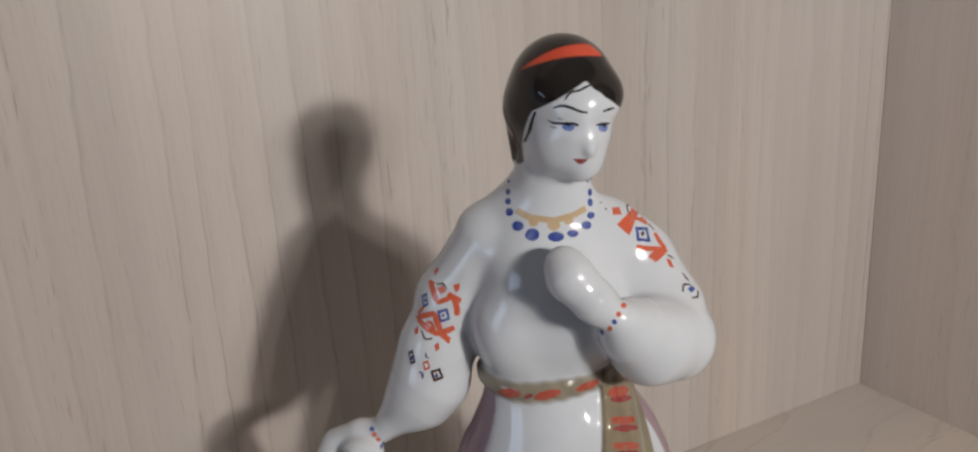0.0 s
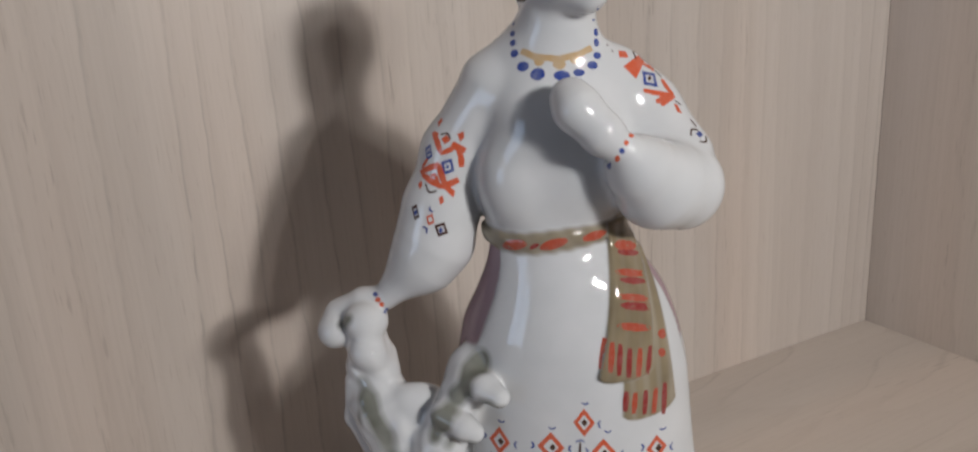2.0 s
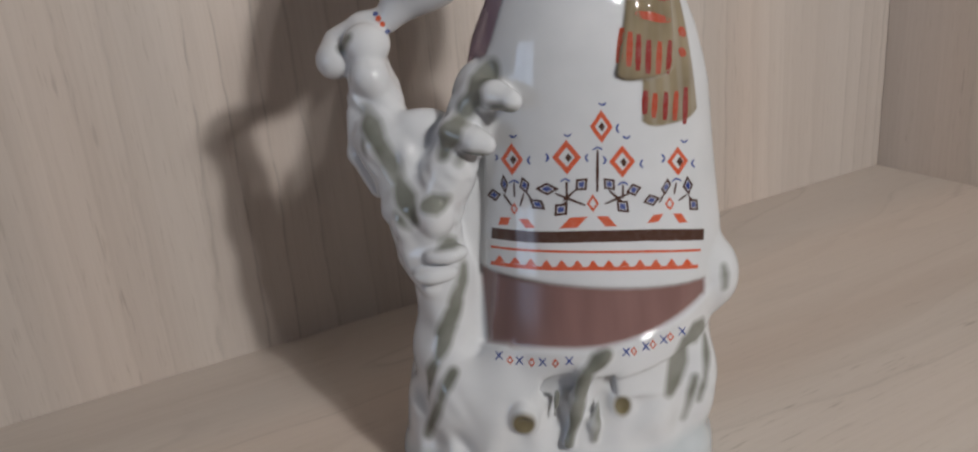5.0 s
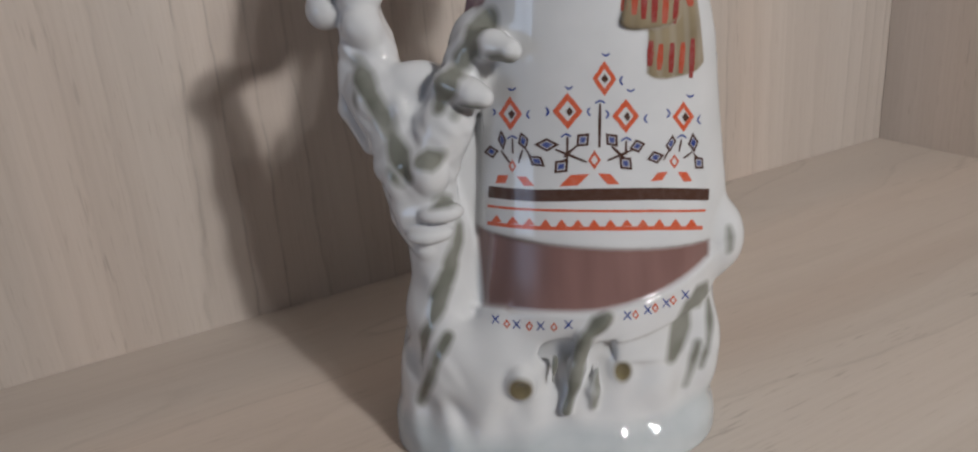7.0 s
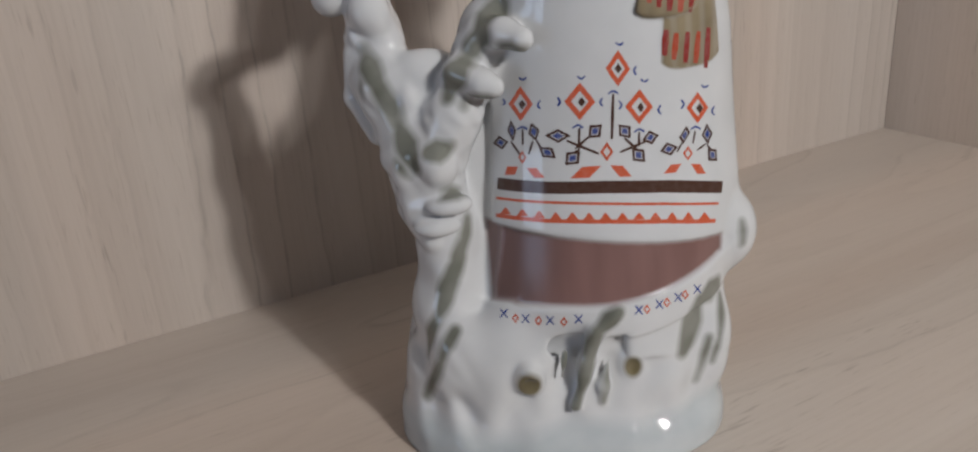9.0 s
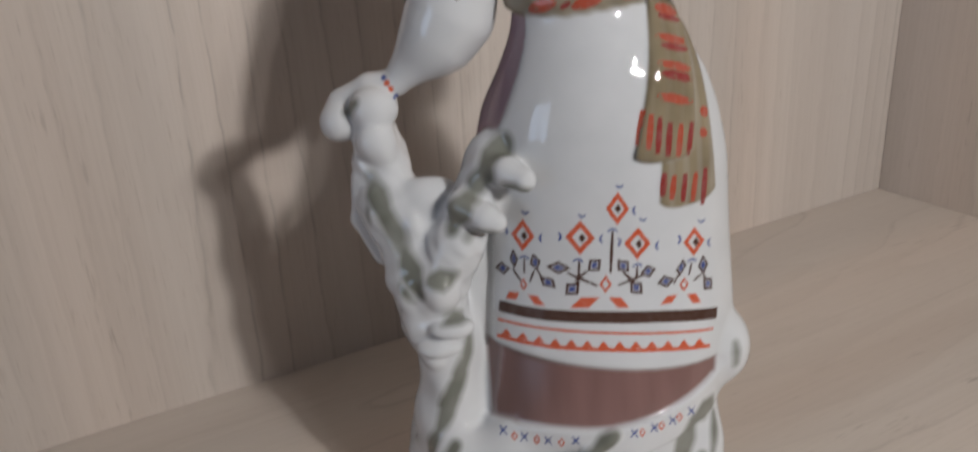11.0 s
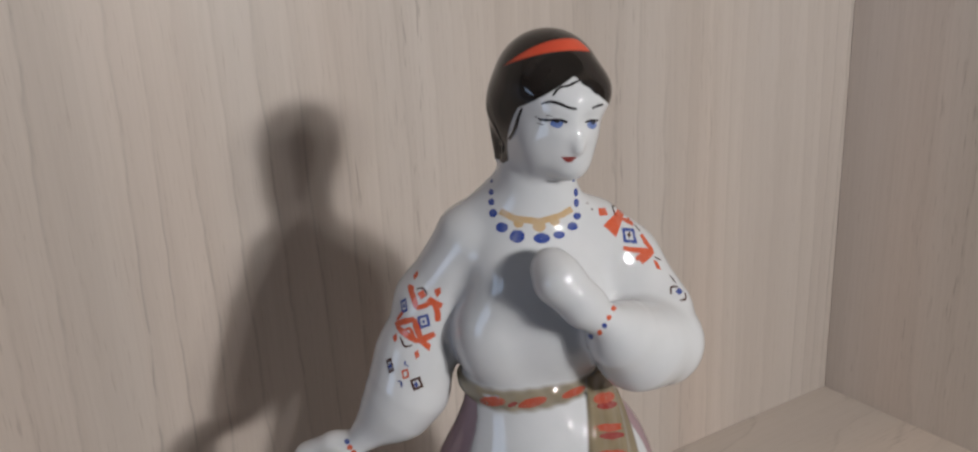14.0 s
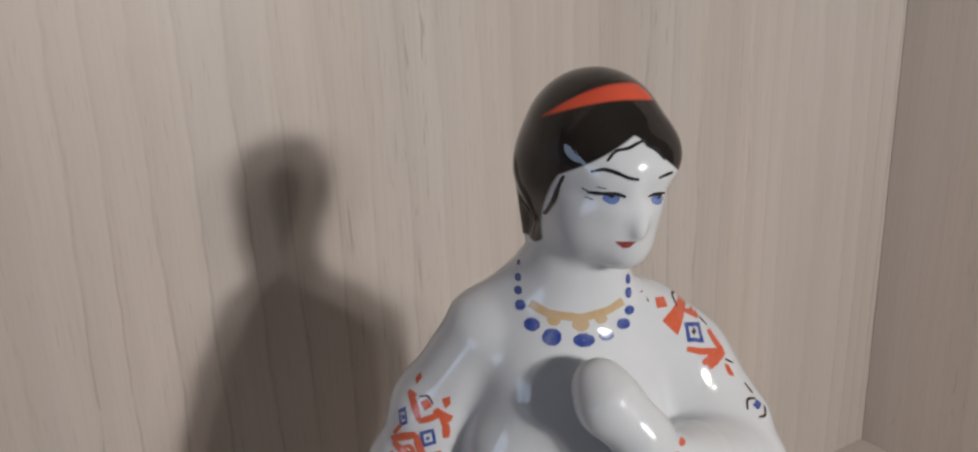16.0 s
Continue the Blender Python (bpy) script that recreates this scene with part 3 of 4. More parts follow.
def enamel(name, colour, thin):
    """Overglaze paint; thin: how far the white shows through in places."""
    m, n, l, p = material(name)
    tc = n.new("ShaderNodeTexCoord")
    ns = node(n, "ShaderNodeTexNoise", Scale=420.0, Detail=4.0, Roughness=0.6)
    l.new(tc.outputs["Object"], ns.inputs["Vector"])
    pale = tuple(v + (0.5 - v) * thin for v in colour)
    r = ramp(n, [(0.38, colour), (0.72, pale)])
    l.new(ns.outputs["Fac"], r.inputs["Fac"])
    l.new(r.outputs["Color"], p.inputs["Base Color"])
    p.inputs["Roughness"].default_value = 0.16
    return m


COLOURS = {"red": ((0.58, 0.105, 0.045), 0.12), "blue": ((0.035, 0.065, 0.27), 0.25), "umber": ((0.075, 0.038, 0.028), 0.04), "crimson": ((0.26, 0.04, 0.035), 0.12),
           "ochre": ((0.52, 0.36, 0.19), 0.3), "brick": ((0.40, 0.075, 0.04), 0.12), "iris": ((0.10, 0.17, 0.42), 0.3), "black": ((0.015, 0.013, 0.014), 0.08)}
SLOT = {}
for key, (colour, thin) in COLOURS.items():
    SLOT[key] = len(MATS)
    MATS.append(enamel("enamel_" + key, colour, thin))

# painted ornament, in the figurine's own millimetres (x, z) on the plane y = 0, laid on the skin
# from the front and a little from above
PAINT = {}
PAINT["skirt"] = [
    ('ring', 'red', 0.1, 117.9, 3.6, -0.4, -0.3, -5.4), ('dia', 'umber', 0.5, 117.7, 1.1, -0.1, -0.1, -1.6),
    ('ring', 'red', 28.5, 125.8, 3.6, -0.3, -0.1, -5.3), ('dia', 'umber', 28.6, 125.8, 1.1, -0.1, -0.0, -1.5),
    ('ring', 'red', 17.3, 117.0, 4.5, -0.4, -0.2, -5.7), ('dia', 'umber', 17.8, 116.8, 1.1, -0.1, -0.1, -1.5),
    ('ring', 'red', 34.7, 114.0, 4.2, -0.3, -0.1, -5.3), ('dia', 'umber', 35.1, 113.8, 1.1, -0.1, -0.0, -1.5),
    ('ring', 'red', 53.7, 112.4, 4.0, -0.2, 0.0, -4.9), ('dia', 'umber', 54.4, 112.2, 1.3, -0.1, 0.0, -1.6),
]
PAINT["ticks"] = [
    ('stroke', 'blue', 0.68, [(-0.0, 126.0), (1.1, 124.8), (2.3, 125.8)]), ('stroke', 'blue', 0.68, [(16.8, 124.6), (17.9, 123.3), (19.1, 124.5)]),
    ('stroke', 'blue', 0.68, [(27.9, 133.3), (29.1, 132.2), (30.2, 133.2)]), ('stroke', 'blue', 0.68, [(35.2, 122.2), (36.4, 121.0), (37.5, 122.1)]),
    ('stroke', 'blue', 0.68, [(54.9, 119.4), (56.2, 118.2), (57.6, 119.3)]), ('stroke', 'blue', 0.68, [(-5.1, 120.0), (-4.1, 118.7), (-5.2, 118.0)]),
    ('stroke', 'blue', 0.68, [(10.9, 118.8), (11.9, 117.4), (10.8, 116.1)]), ('stroke', 'blue', 0.68, [(28.6, 116.3), (29.8, 115.0), (28.6, 113.7)]),
    ('stroke', 'blue', 0.68, [(47.9, 115.2), (49.2, 113.8), (47.9, 112.5)]), ('stroke', 'blue', 0.68, [(6.0, 118.4), (4.8, 117.2), (5.8, 115.7)]),
    ('stroke', 'blue', 0.68, [(23.9, 117.5), (22.8, 116.3), (23.9, 115.0)]), ('stroke', 'blue', 0.68, [(33.9, 126.1), (32.8, 124.9), (33.9, 123.5)]),
    ('stroke', 'blue', 0.68, [(41.4, 114.0), (40.2, 112.7), (41.4, 111.3)]), ('stroke', 'blue', 0.68, [(60.1, 112.5), (58.6, 111.0), (60.2, 109.7)]),
    ('stroke', 'blue', 0.68, [(25.5, 118.6), (27.0, 119.6), (28.5, 118.4)]), ('stroke', 'blue', 0.68, [(14.9, 109.1), (16.5, 110.2), (17.9, 108.9)]),
    ('stroke', 'blue', 0.68, [(33.0, 106.3), (34.7, 107.5), (36.2, 106.2)]), ('stroke', 'blue', 0.68, [(-1.4, 109.9), (0.2, 111.0), (1.7, 109.7)]),
    ('stroke', 'blue', 0.68, [(51.2, 105.7), (52.9, 106.8), (54.8, 105.6)]),
]
PAINT["stems"] = [
    ('stroke', 'umber', 0.95, [(27.0, 118.5), (26.3, 104.8)]), ('stroke', 'umber', 0.76, [(16.8, 109.0), (16.5, 102.2)]),
    ('stroke', 'umber', 0.76, [(34.6, 106.3), (34.4, 101.8)]), ('stroke', 'umber', 0.57, [(0.2, 110.0), (-0.0, 105.0)]),
    ('stroke', 'umber', 0.76, [(52.9, 105.2), (52.0, 101.3)]), ('stroke', 'umber', 0.85, [(13.0, 105.3), (22.3, 100.5)]),
    ('stroke', 'umber', 0.76, [(16.7, 102.2), (14.8, 101.3)]), ('stroke', 'umber', 0.85, [(19.3, 105.8), (15.4, 102.6)]),
    ('stroke', 'umber', 0.85, [(28.6, 100.5), (36.5, 103.2)]), ('stroke', 'umber', 0.85, [(30.1, 104.8), (34.0, 100.8)]),
    ('stroke', 'umber', 0.67, [(-3.6, 106.3), (-1.1, 102.0)]), ('stroke', 'umber', 0.67, [(3.1, 106.0), (1.6, 101.8)]),
    ('stroke', 'umber', 0.67, [(4.2, 106.0), (5.5, 103.3)]), ('stroke', 'umber', 0.67, [(48.3, 101.9), (46.6, 99.1)]),
    ('stroke', 'umber', 0.67, [(56.8, 100.8), (53.5, 99.0)]), ('stroke', 'umber', 0.67, [(57.2, 100.3), (58.6, 98.8)]),
]
PAINT["leaves"] = [
    ('leaf', 'umber', 10.5, 107.0, 3.9, -0.3, -0.1, -2.2), ('leaf', 'umber', 21.4, 107.6, 2.1, 2.0, 1.6, -1.9),
    ('leaf', 'umber', 14.5, 99.7, 2.3, 2.0, 1.8, -1.9), ('leaf', 'umber', 30.2, 106.9, 1.8, -2.3, 1.7, 1.4),
    ('leaf', 'umber', 38.1, 104.3, 2.7, 0.6, 0.4, -2.2), ('leaf', 'umber', 34.3, 99.1, 2.0, -2.3, 1.8, 1.6),
    ('leaf', 'umber', -6.7, 106.1, 2.4, 0.1, 0.4, -2.3), ('leaf', 'umber', -3.0, 109.7, 0.1, -3.6, 1.3, -0.1),
    ('leaf', 'umber', 3.5, 108.8, 0.6, -3.0, 1.7, 0.5), ('leaf', 'umber', 7.2, 102.0, 2.5, -2.0, 1.6, 1.3),
    ('leaf', 'umber', 43.9, 100.2, 3.0, 0.5, 0.6, -2.2), ('leaf', 'umber', 49.2, 104.2, 0.6, 2.9, 1.9, 0.6),
    ('leaf', 'umber', 57.3, 103.8, 0.2, -3.4, 2.1, 0.2), ('leaf', 'umber', 59.2, 96.9, 1.8, -2.2, 1.7, 1.7),
    ('ring', 'red', -0.4, 100.9, 1.2, -0.1, -0.1, -2.2), ('ring', 'red', 24.7, 101.0, 1.9, -0.1, -0.1, -3.1),
    ('ring', 'red', 50.2, 98.3, 1.7, -0.2, -0.1, -2.4),
]
PAINT["lozenges"] = [
    ('quad', 'red', 0.0, [(-5.2, 98.2), (-1.9, 98.0), (-3.0, 95.4), (-6.2, 95.5)]), ('quad', 'red', 0.0, [(0.7, 97.4), (3.7, 97.2), (5.9, 94.0), (2.8, 94.1)]),
    ('quad', 'red', 0.0, [(17.2, 96.8), (22.9, 96.7), (19.2, 93.2), (13.5, 93.3)]), ('quad', 'red', 0.0, [(25.6, 96.6), (29.3, 96.2), (32.0, 92.6), (28.3, 92.8)]),
    ('quad', 'red', 0.0, [(44.4, 95.2), (47.9, 95.2), (45.8, 92.6), (42.0, 92.6)]), ('quad', 'red', 0.0, [(51.2, 94.8), (54.5, 94.4), (56.5, 91.1), (53.3, 91.3)]),
]
PAINT["stripes"] = [
    ('stroke', 'umber', 3.99, [(-8.7, 92.7), (-1.9, 91.7), (5.6, 90.8), (14.8, 90.3), (23.7, 89.9), (42.5, 88.5), (53.2, 87.2), (63.0, 85.8)]), ('stroke', 'red', 0.85, [(-9.4, 87.8), (-2.6, 86.9), (5.3, 86.1), (24.5, 84.5), (42.3, 82.9), (61.3, 80.6)]),
    ('stroke', 'red', 1.33, [(-9.9, 81.9), (-3.0, 81.0), (6.8, 79.9), (24.3, 78.8), (42.1, 77.2), (60.0, 74.9)]),
]
PAINT["teeth"] = [
    ('quad', 'red', 0.0, [(-8.8, 82.1), (-5.1, 82.3), (-6.5, 84.6), (-7.0, 84.5)]), ('quad', 'red', 0.0, [(-3.6, 81.6), (0.1, 81.7), (-1.3, 84.0), (-1.8, 83.9)]),
    ('quad', 'red', 0.0, [(1.6, 81.0), (5.2, 81.0), (3.8, 83.3), (3.3, 83.2)]), ('quad', 'red', 0.0, [(6.7, 80.4), (10.2, 80.4), (8.8, 82.7), (8.3, 82.6)]),
    ('quad', 'red', 0.0, [(11.7, 80.2), (15.2, 80.1), (13.8, 82.3), (13.3, 82.4)]), ('quad', 'red', 0.0, [(16.7, 79.9), (20.2, 79.8), (18.7, 82.0), (18.3, 82.0)]),
    ('quad', 'red', 0.0, [(21.7, 79.5), (25.2, 79.4), (23.7, 81.6), (23.3, 81.7)]), ('quad', 'red', 0.0, [(26.8, 79.2), (30.3, 79.0), (28.8, 81.2), (28.4, 81.3)]),
    ('quad', 'red', 0.0, [(31.8, 78.8), (35.5, 78.6), (33.9, 80.8), (33.5, 80.8)]), ('quad', 'red', 0.0, [(37.0, 78.3), (40.7, 78.0), (39.1, 80.3), (38.7, 80.4)]),
    ('quad', 'red', 0.0, [(42.3, 77.7), (46.1, 77.4), (44.5, 79.9), (44.0, 79.8)]), ('quad', 'red', 0.0, [(47.8, 77.1), (51.8, 76.7), (50.1, 79.2), (49.7, 79.3)]),
    ('quad', 'red', 0.0, [(53.5, 76.4), (57.8, 75.9), (55.9, 78.4), (55.5, 78.5)]),
]
PAINT["crosses"] = [
    ('stroke', 'blue', 0.57, [(-10.9, 50.2), (-8.7, 47.5)]), ('stroke', 'blue', 0.57, [(-11.1, 47.5), (-8.5, 50.3)]),
    ('stroke', 'blue', 0.57, [(-4.1, 48.6), (-1.9, 45.7)]), ('stroke', 'blue', 0.57, [(-4.3, 45.7), (-1.7, 48.7)]),
    ('stroke', 'blue', 0.57, [(3.6, 48.3), (5.8, 45.2)]), ('stroke', 'blue', 0.57, [(3.4, 45.1), (5.9, 48.3)]),
    ('stroke', 'blue', 0.57, [(12.3, 48.8), (14.6, 45.6)]), ('stroke', 'blue', 0.57, [(12.2, 45.6), (14.7, 48.7)]),
    ('stroke', 'blue', 0.57, [(31.3, 50.5), (33.6, 47.2)]), ('stroke', 'blue', 0.57, [(31.1, 47.5), (33.6, 50.3)]),
    ('stroke', 'blue', 0.57, [(38.0, 51.7), (40.4, 48.2)]), ('stroke', 'blue', 0.57, [(37.9, 48.6), (40.4, 51.3)]),
    ('stroke', 'blue', 0.57, [(44.3, 53.1), (47.0, 49.5)]), ('stroke', 'blue', 0.57, [(44.3, 50.0), (46.9, 52.7)]),
    ('stroke', 'blue', 0.57, [(51.3, 54.7), (54.2, 50.9)]), ('stroke', 'blue', 0.57, [(51.3, 51.5), (54.1, 54.1)]),
    ('ring', 'red', -6.2, 47.3, 1.2, 0.0, -0.1, -1.6), ('ring', 'red', 1.1, 46.6, 1.2, 0.0, -0.1, -1.8),
    ('ring', 'red', 8.9, 46.3, 1.2, 0.0, -0.1, -1.8), ('ring', 'red', 35.0, 48.8, 1.2, -0.2, -0.0, -1.7),
    ('ring', 'red', 41.7, 50.2, 1.3, -0.2, -0.0, -1.8), ('ring', 'red', 48.1, 51.8, 1.4, -0.3, 0.0, -1.8),
]
PAINT["sleeve_low"] = [
    ('quad', 'red', 0.0, [(-13.6, 230.8), (-12.1, 232.4), (-11.9, 231.0), (-13.4, 229.2)]), ('quad', 'red', 0.0, [(-7.2, 226.1), (-5.1, 226.9), (-5.1, 224.8), (-6.5, 223.4)]),
    ('stroke', 'red', 1.88, [(-15.1, 227.6), (-14.0, 224.2), (-13.1, 220.4)]), ('stroke', 'red', 1.76, [(-13.3, 220.1), (-10.6, 220.9), (-8.0, 222.0)]),
    ('stroke', 'red', 2.35, [(-9.1, 223.3), (-7.1, 221.4), (-5.0, 220.6)]), ('stroke', 'red', 2.00, [(-7.4, 221.6), (-6.5, 218.6), (-6.7, 215.3)]),
    ('quad', 'red', 0.0, [(-12.6, 225.0), (-10.7, 226.2), (-9.6, 224.2), (-11.5, 223.0)]), ('stroke', 'umber', 0.6, [(-12.7, 226.4), (-10.5, 227.0), (-9.4, 224.6)]),
    ('stroke', 'red', 1.29, [(-15.3, 227.6), (-13.5, 226.5)]), ('ring', 'blue', -17.1, 220.9, -1.2, 1.5, 0.8, 2.7),
    ('dia', 'blue', -17.1, 220.9, 0.5, 0.0, -0.0, -0.8), ('ring', 'blue', -11.1, 215.7, -2.0, 1.7, 1.6, 2.6),
    ('dia', 'blue', -11.2, 215.6, 0.6, -0.0, -0.1, -0.8), ('stroke', 'red', 1.06, [(-17.7, 218.8), (-19.8, 216.0)]),
    ('stroke', 'red', 2.12, [(-20.5, 214.4), (-17.5, 215.7), (-13.9, 216.6)]), ('stroke', 'red', 2.12, [(-14.1, 216.6), (-13.5, 213.6), (-12.4, 209.3)]),
    ('stroke', 'red', 2.23, [(-19.9, 213.9), (-17.3, 211.5), (-13.5, 208.9)]), ('stroke', 'red', 2.23, [(-13.8, 209.1), (-10.6, 210.0), (-8.0, 211.2)]),
    ('quad', 'red', 0.0, [(-13.5, 208.9), (-11.4, 209.4), (-9.4, 207.5), (-10.1, 205.2)]), ('stroke', 'red', 1.18, [(-17.2, 213.0), (-15.5, 213.6), (-14.6, 210.4)]),
    ('quad', 'red', 0.0, [(-21.6, 210.4), (-20.2, 211.8), (-20.1, 209.8), (-21.0, 208.6)]), ('stroke', 'umber', 0.6, [(-19.0, 210.5), (-18.0, 207.2), (-15.3, 207.7)]),
    ('quad', 'red', 0.0, [(-14.9, 205.2), (-13.6, 206.2), (-13.2, 204.1), (-14.4, 202.9)]), ('ring', 'umber', -22.9, 201.0, -1.3, 1.7, 0.5, 2.8),
    ('dia', 'blue', -22.9, 200.8, 0.7, 0.1, -0.1, -1.1), ('stroke', 'blue', 0.6, [(-17.8, 202.7), (-18.3, 201.2), (-16.9, 200.9)]),
    ('ring', 'red', -18.1, 198.2, -1.2, 1.1, 0.8, 1.9), ('stroke', 'blue', 0.6, [(-20.9, 195.7), (-19.5, 195.9), (-19.7, 193.5)]),
    ('ring', 'umber', -14.8, 194.6, -2.1, 1.4, 1.1, 2.5), ('dia', 'blue', -15.0, 194.3, 0.8, -0.1, -0.1, -1.1),
]
PAINT["sleeve_high"] = [
    ('quad', 'red', 0.0, [(44.9, 249.4), (47.5, 249.3), (47.9, 246.9), (44.9, 246.9)]), ('stroke', 'umber', 0.4, [(40.9, 251.1), (41.8, 251.2)]),
    ('stroke', 'umber', 0.4, [(42.6, 249.6), (42.9, 248.6)]), ('stroke', 'umber', 0.6, [(50.6, 246.5), (50.0, 250.0), (52.8, 249.4)]),
    ('quad', 'red', 0.0, [(45.8, 243.8), (50.7, 247.5), (53.1, 245.5), (49.8, 239.8)]), ('quad', 'red', 0.0, [(50.4, 247.3), (52.7, 249.2), (54.9, 247.2), (52.8, 245.3)]),
    ('stroke', 'red', 1.5, [(53.8, 248.7), (55.5, 246.6), (56.5, 243.3)]), ('stroke', 'red', 1.3, [(52.6, 245.4), (54.9, 244.6), (56.7, 243.1)]),
    ('ring', 'blue', 54.5, 239.9, -2.4, 2.8, 2.2, 2.0), ('dia', 'umber', 54.5, 240.1, 0.8, -0.0, -0.2, -1.0),
    ('stroke', 'red', 1.7, [(52.0, 236.2), (55.5, 235.2), (59.0, 234.8), (62.4, 234.3)]), ('stroke', 'red', 1.9, [(62.4, 234.3), (59.7, 232.7), (57.4, 231.1)]),
    ('stroke', 'red', 1.9, [(55.9, 232.2), (58.1, 233.1), (59.5, 234.7)]), ('stroke', 'red', 1.6, [(58.9, 239.9), (60.2, 237.1), (62.0, 234.5)]),
    ('quad', 'red', 0.0, [(61.7, 231.6), (63.1, 230.9), (64.2, 228.0), (62.5, 228.7)]), ('stroke', 'umber', 0.5, [(57.2, 243.2), (58.9, 240.9)]),
    ('stroke', 'umber', 0.5, [(62.2, 232.5), (64.6, 231.1)]), ('stroke', 'umber', 0.5, [(66.9, 226.1), (68.6, 223.5)]),
    ('stroke', 'umber', 0.7, [(65.9, 220.4), (66.3, 222.8), (68.9, 222.3)]), ('dia', 'blue', 69.1, 220.9, 1.5, -0.2, -0.2, -1.1),
    ('stroke', 'umber', 0.7, [(68.5, 218.3), (71.2, 218.1), (71.3, 220.2)]),
]
PAINT["necklace"] = [
    ('oval', 'blue', 12.6, 259.9, 0.4, -0.0, -0.1, -0.7), ('oval', 'blue', 12.2, 256.4, 0.7, -0.1, -0.1, -1.0),
    ('oval', 'blue', 12.0, 253.3, 0.9, -0.1, -0.1, -1.1), ('oval', 'blue', 12.3, 249.8, 1.2, -0.1, -0.1, -1.3),
    ('oval', 'blue', 14.6, 245.2, 1.8, -0.1, -0.1, -1.6), ('oval', 'blue', 18.9, 242.2, 2.2, -0.1, -0.2, -2.0),
    ('oval', 'blue', 26.1, 241.2, 2.5, -0.2, -0.2, -1.6), ('oval', 'blue', 31.4, 241.9, 1.8, -0.1, -0.1, -1.2),
    ('oval', 'blue', 35.8, 244.2, 1.7, -0.1, -0.1, -1.3), ('oval', 'blue', 37.5, 247.3, 1.3, -0.1, -0.1, -1.1),
    ('oval', 'blue', 37.5, 251.5, 0.9, -0.1, -0.1, -1.3), ('oval', 'blue', 37.6, 254.8, 0.8, -0.0, -0.1, -1.3),
    ('oval', 'blue', 36.8, 258.6, 0.5, -0.0, -0.0, -0.6),
]
PAINT["collar"] = [
    ('stroke', 'ochre', 2.04, [(14.4, 250.3), (18.2, 247.8), (25.6, 246.4), (31.9, 247.7), (35.9, 249.7)]), ('oval', 'ochre', 19.6, 246.3, 1.6, -0.1, -0.1, -1.5),
    ('oval', 'ochre', 25.6, 244.9, 2.0, -0.1, -0.1, -1.7), ('oval', 'ochre', 30.4, 246.0, 1.5, -0.1, -0.1, -1.3),
]
PAINT["bracelet"] = [
    ('oval', 'red', 43.7, 220.1, 0.9, -0.2, -0.2, -0.7), ('oval', 'red', 41.9, 217.9, 0.8, -0.1, -0.1, -0.8),
    ('oval', 'blue', 40.5, 215.6, 0.8, -0.1, 0.0, -0.8), ('oval', 'red', 39.3, 213.5, 0.7, -0.0, 0.1, -0.9),
    ('oval', 'blue', 37.6, 211.7, 0.4, 0.3, 0.2, -1.1), ('oval', 'blue', -40.8, 171.7, 1.0, -0.0, -0.0, -0.9),
    ('oval', 'red', -39.9, 169.8, 1.0, -0.0, -0.1, -1.0), ('oval', 'red', -38.7, 167.9, 0.9, -0.1, -0.1, -1.0),
    ('oval', 'blue', -37.4, 165.4, 0.8, -0.0, -0.1, -1.0),
]
PAINT["belt_dabs"] = [
    ('oval', 'brick', 9.0, 188.1, 3.9, 0.2, -0.1, -1.8), ('oval', 'brick', 21.4, 187.8, 4.5, 1.1, 0.4, -1.6),
    ('oval', 'brick', 34.8, 189.7, 4.0, 1.0, 0.5, -1.4), ('oval', 'crimson', 15.2, 187.4, 1.5, 0.5, -0.0, -0.8),
]
PAINT["sash_dabs"] = [
    ('oval', 'brick', 45.5, 185.4, 4.1, -0.7, -0.2, -1.8), ('oval', 'crimson', 46.2, 183.0, 4.0, -0.7, -0.1, -1.1),
    ('oval', 'brick', 46.2, 176.3, 5.6, -1.1, -0.1, -1.2), ('oval', 'crimson', 46.7, 173.7, 4.6, -0.8, -0.1, -1.1),
    ('oval', 'brick', 47.0, 168.0, 6.4, -1.3, -0.1, -1.2), ('oval', 'crimson', 47.1, 165.1, 5.4, -1.1, -0.1, -1.4),
    ('oval', 'brick', 46.0, 158.3, 5.9, -1.2, -0.1, -1.4), ('oval', 'brick', 56.3, 154.1, 1.5, -0.4, -0.1, -1.7),
    ('oval', 'brick', 56.0, 147.6, 1.4, -0.4, -0.1, -1.5),
]
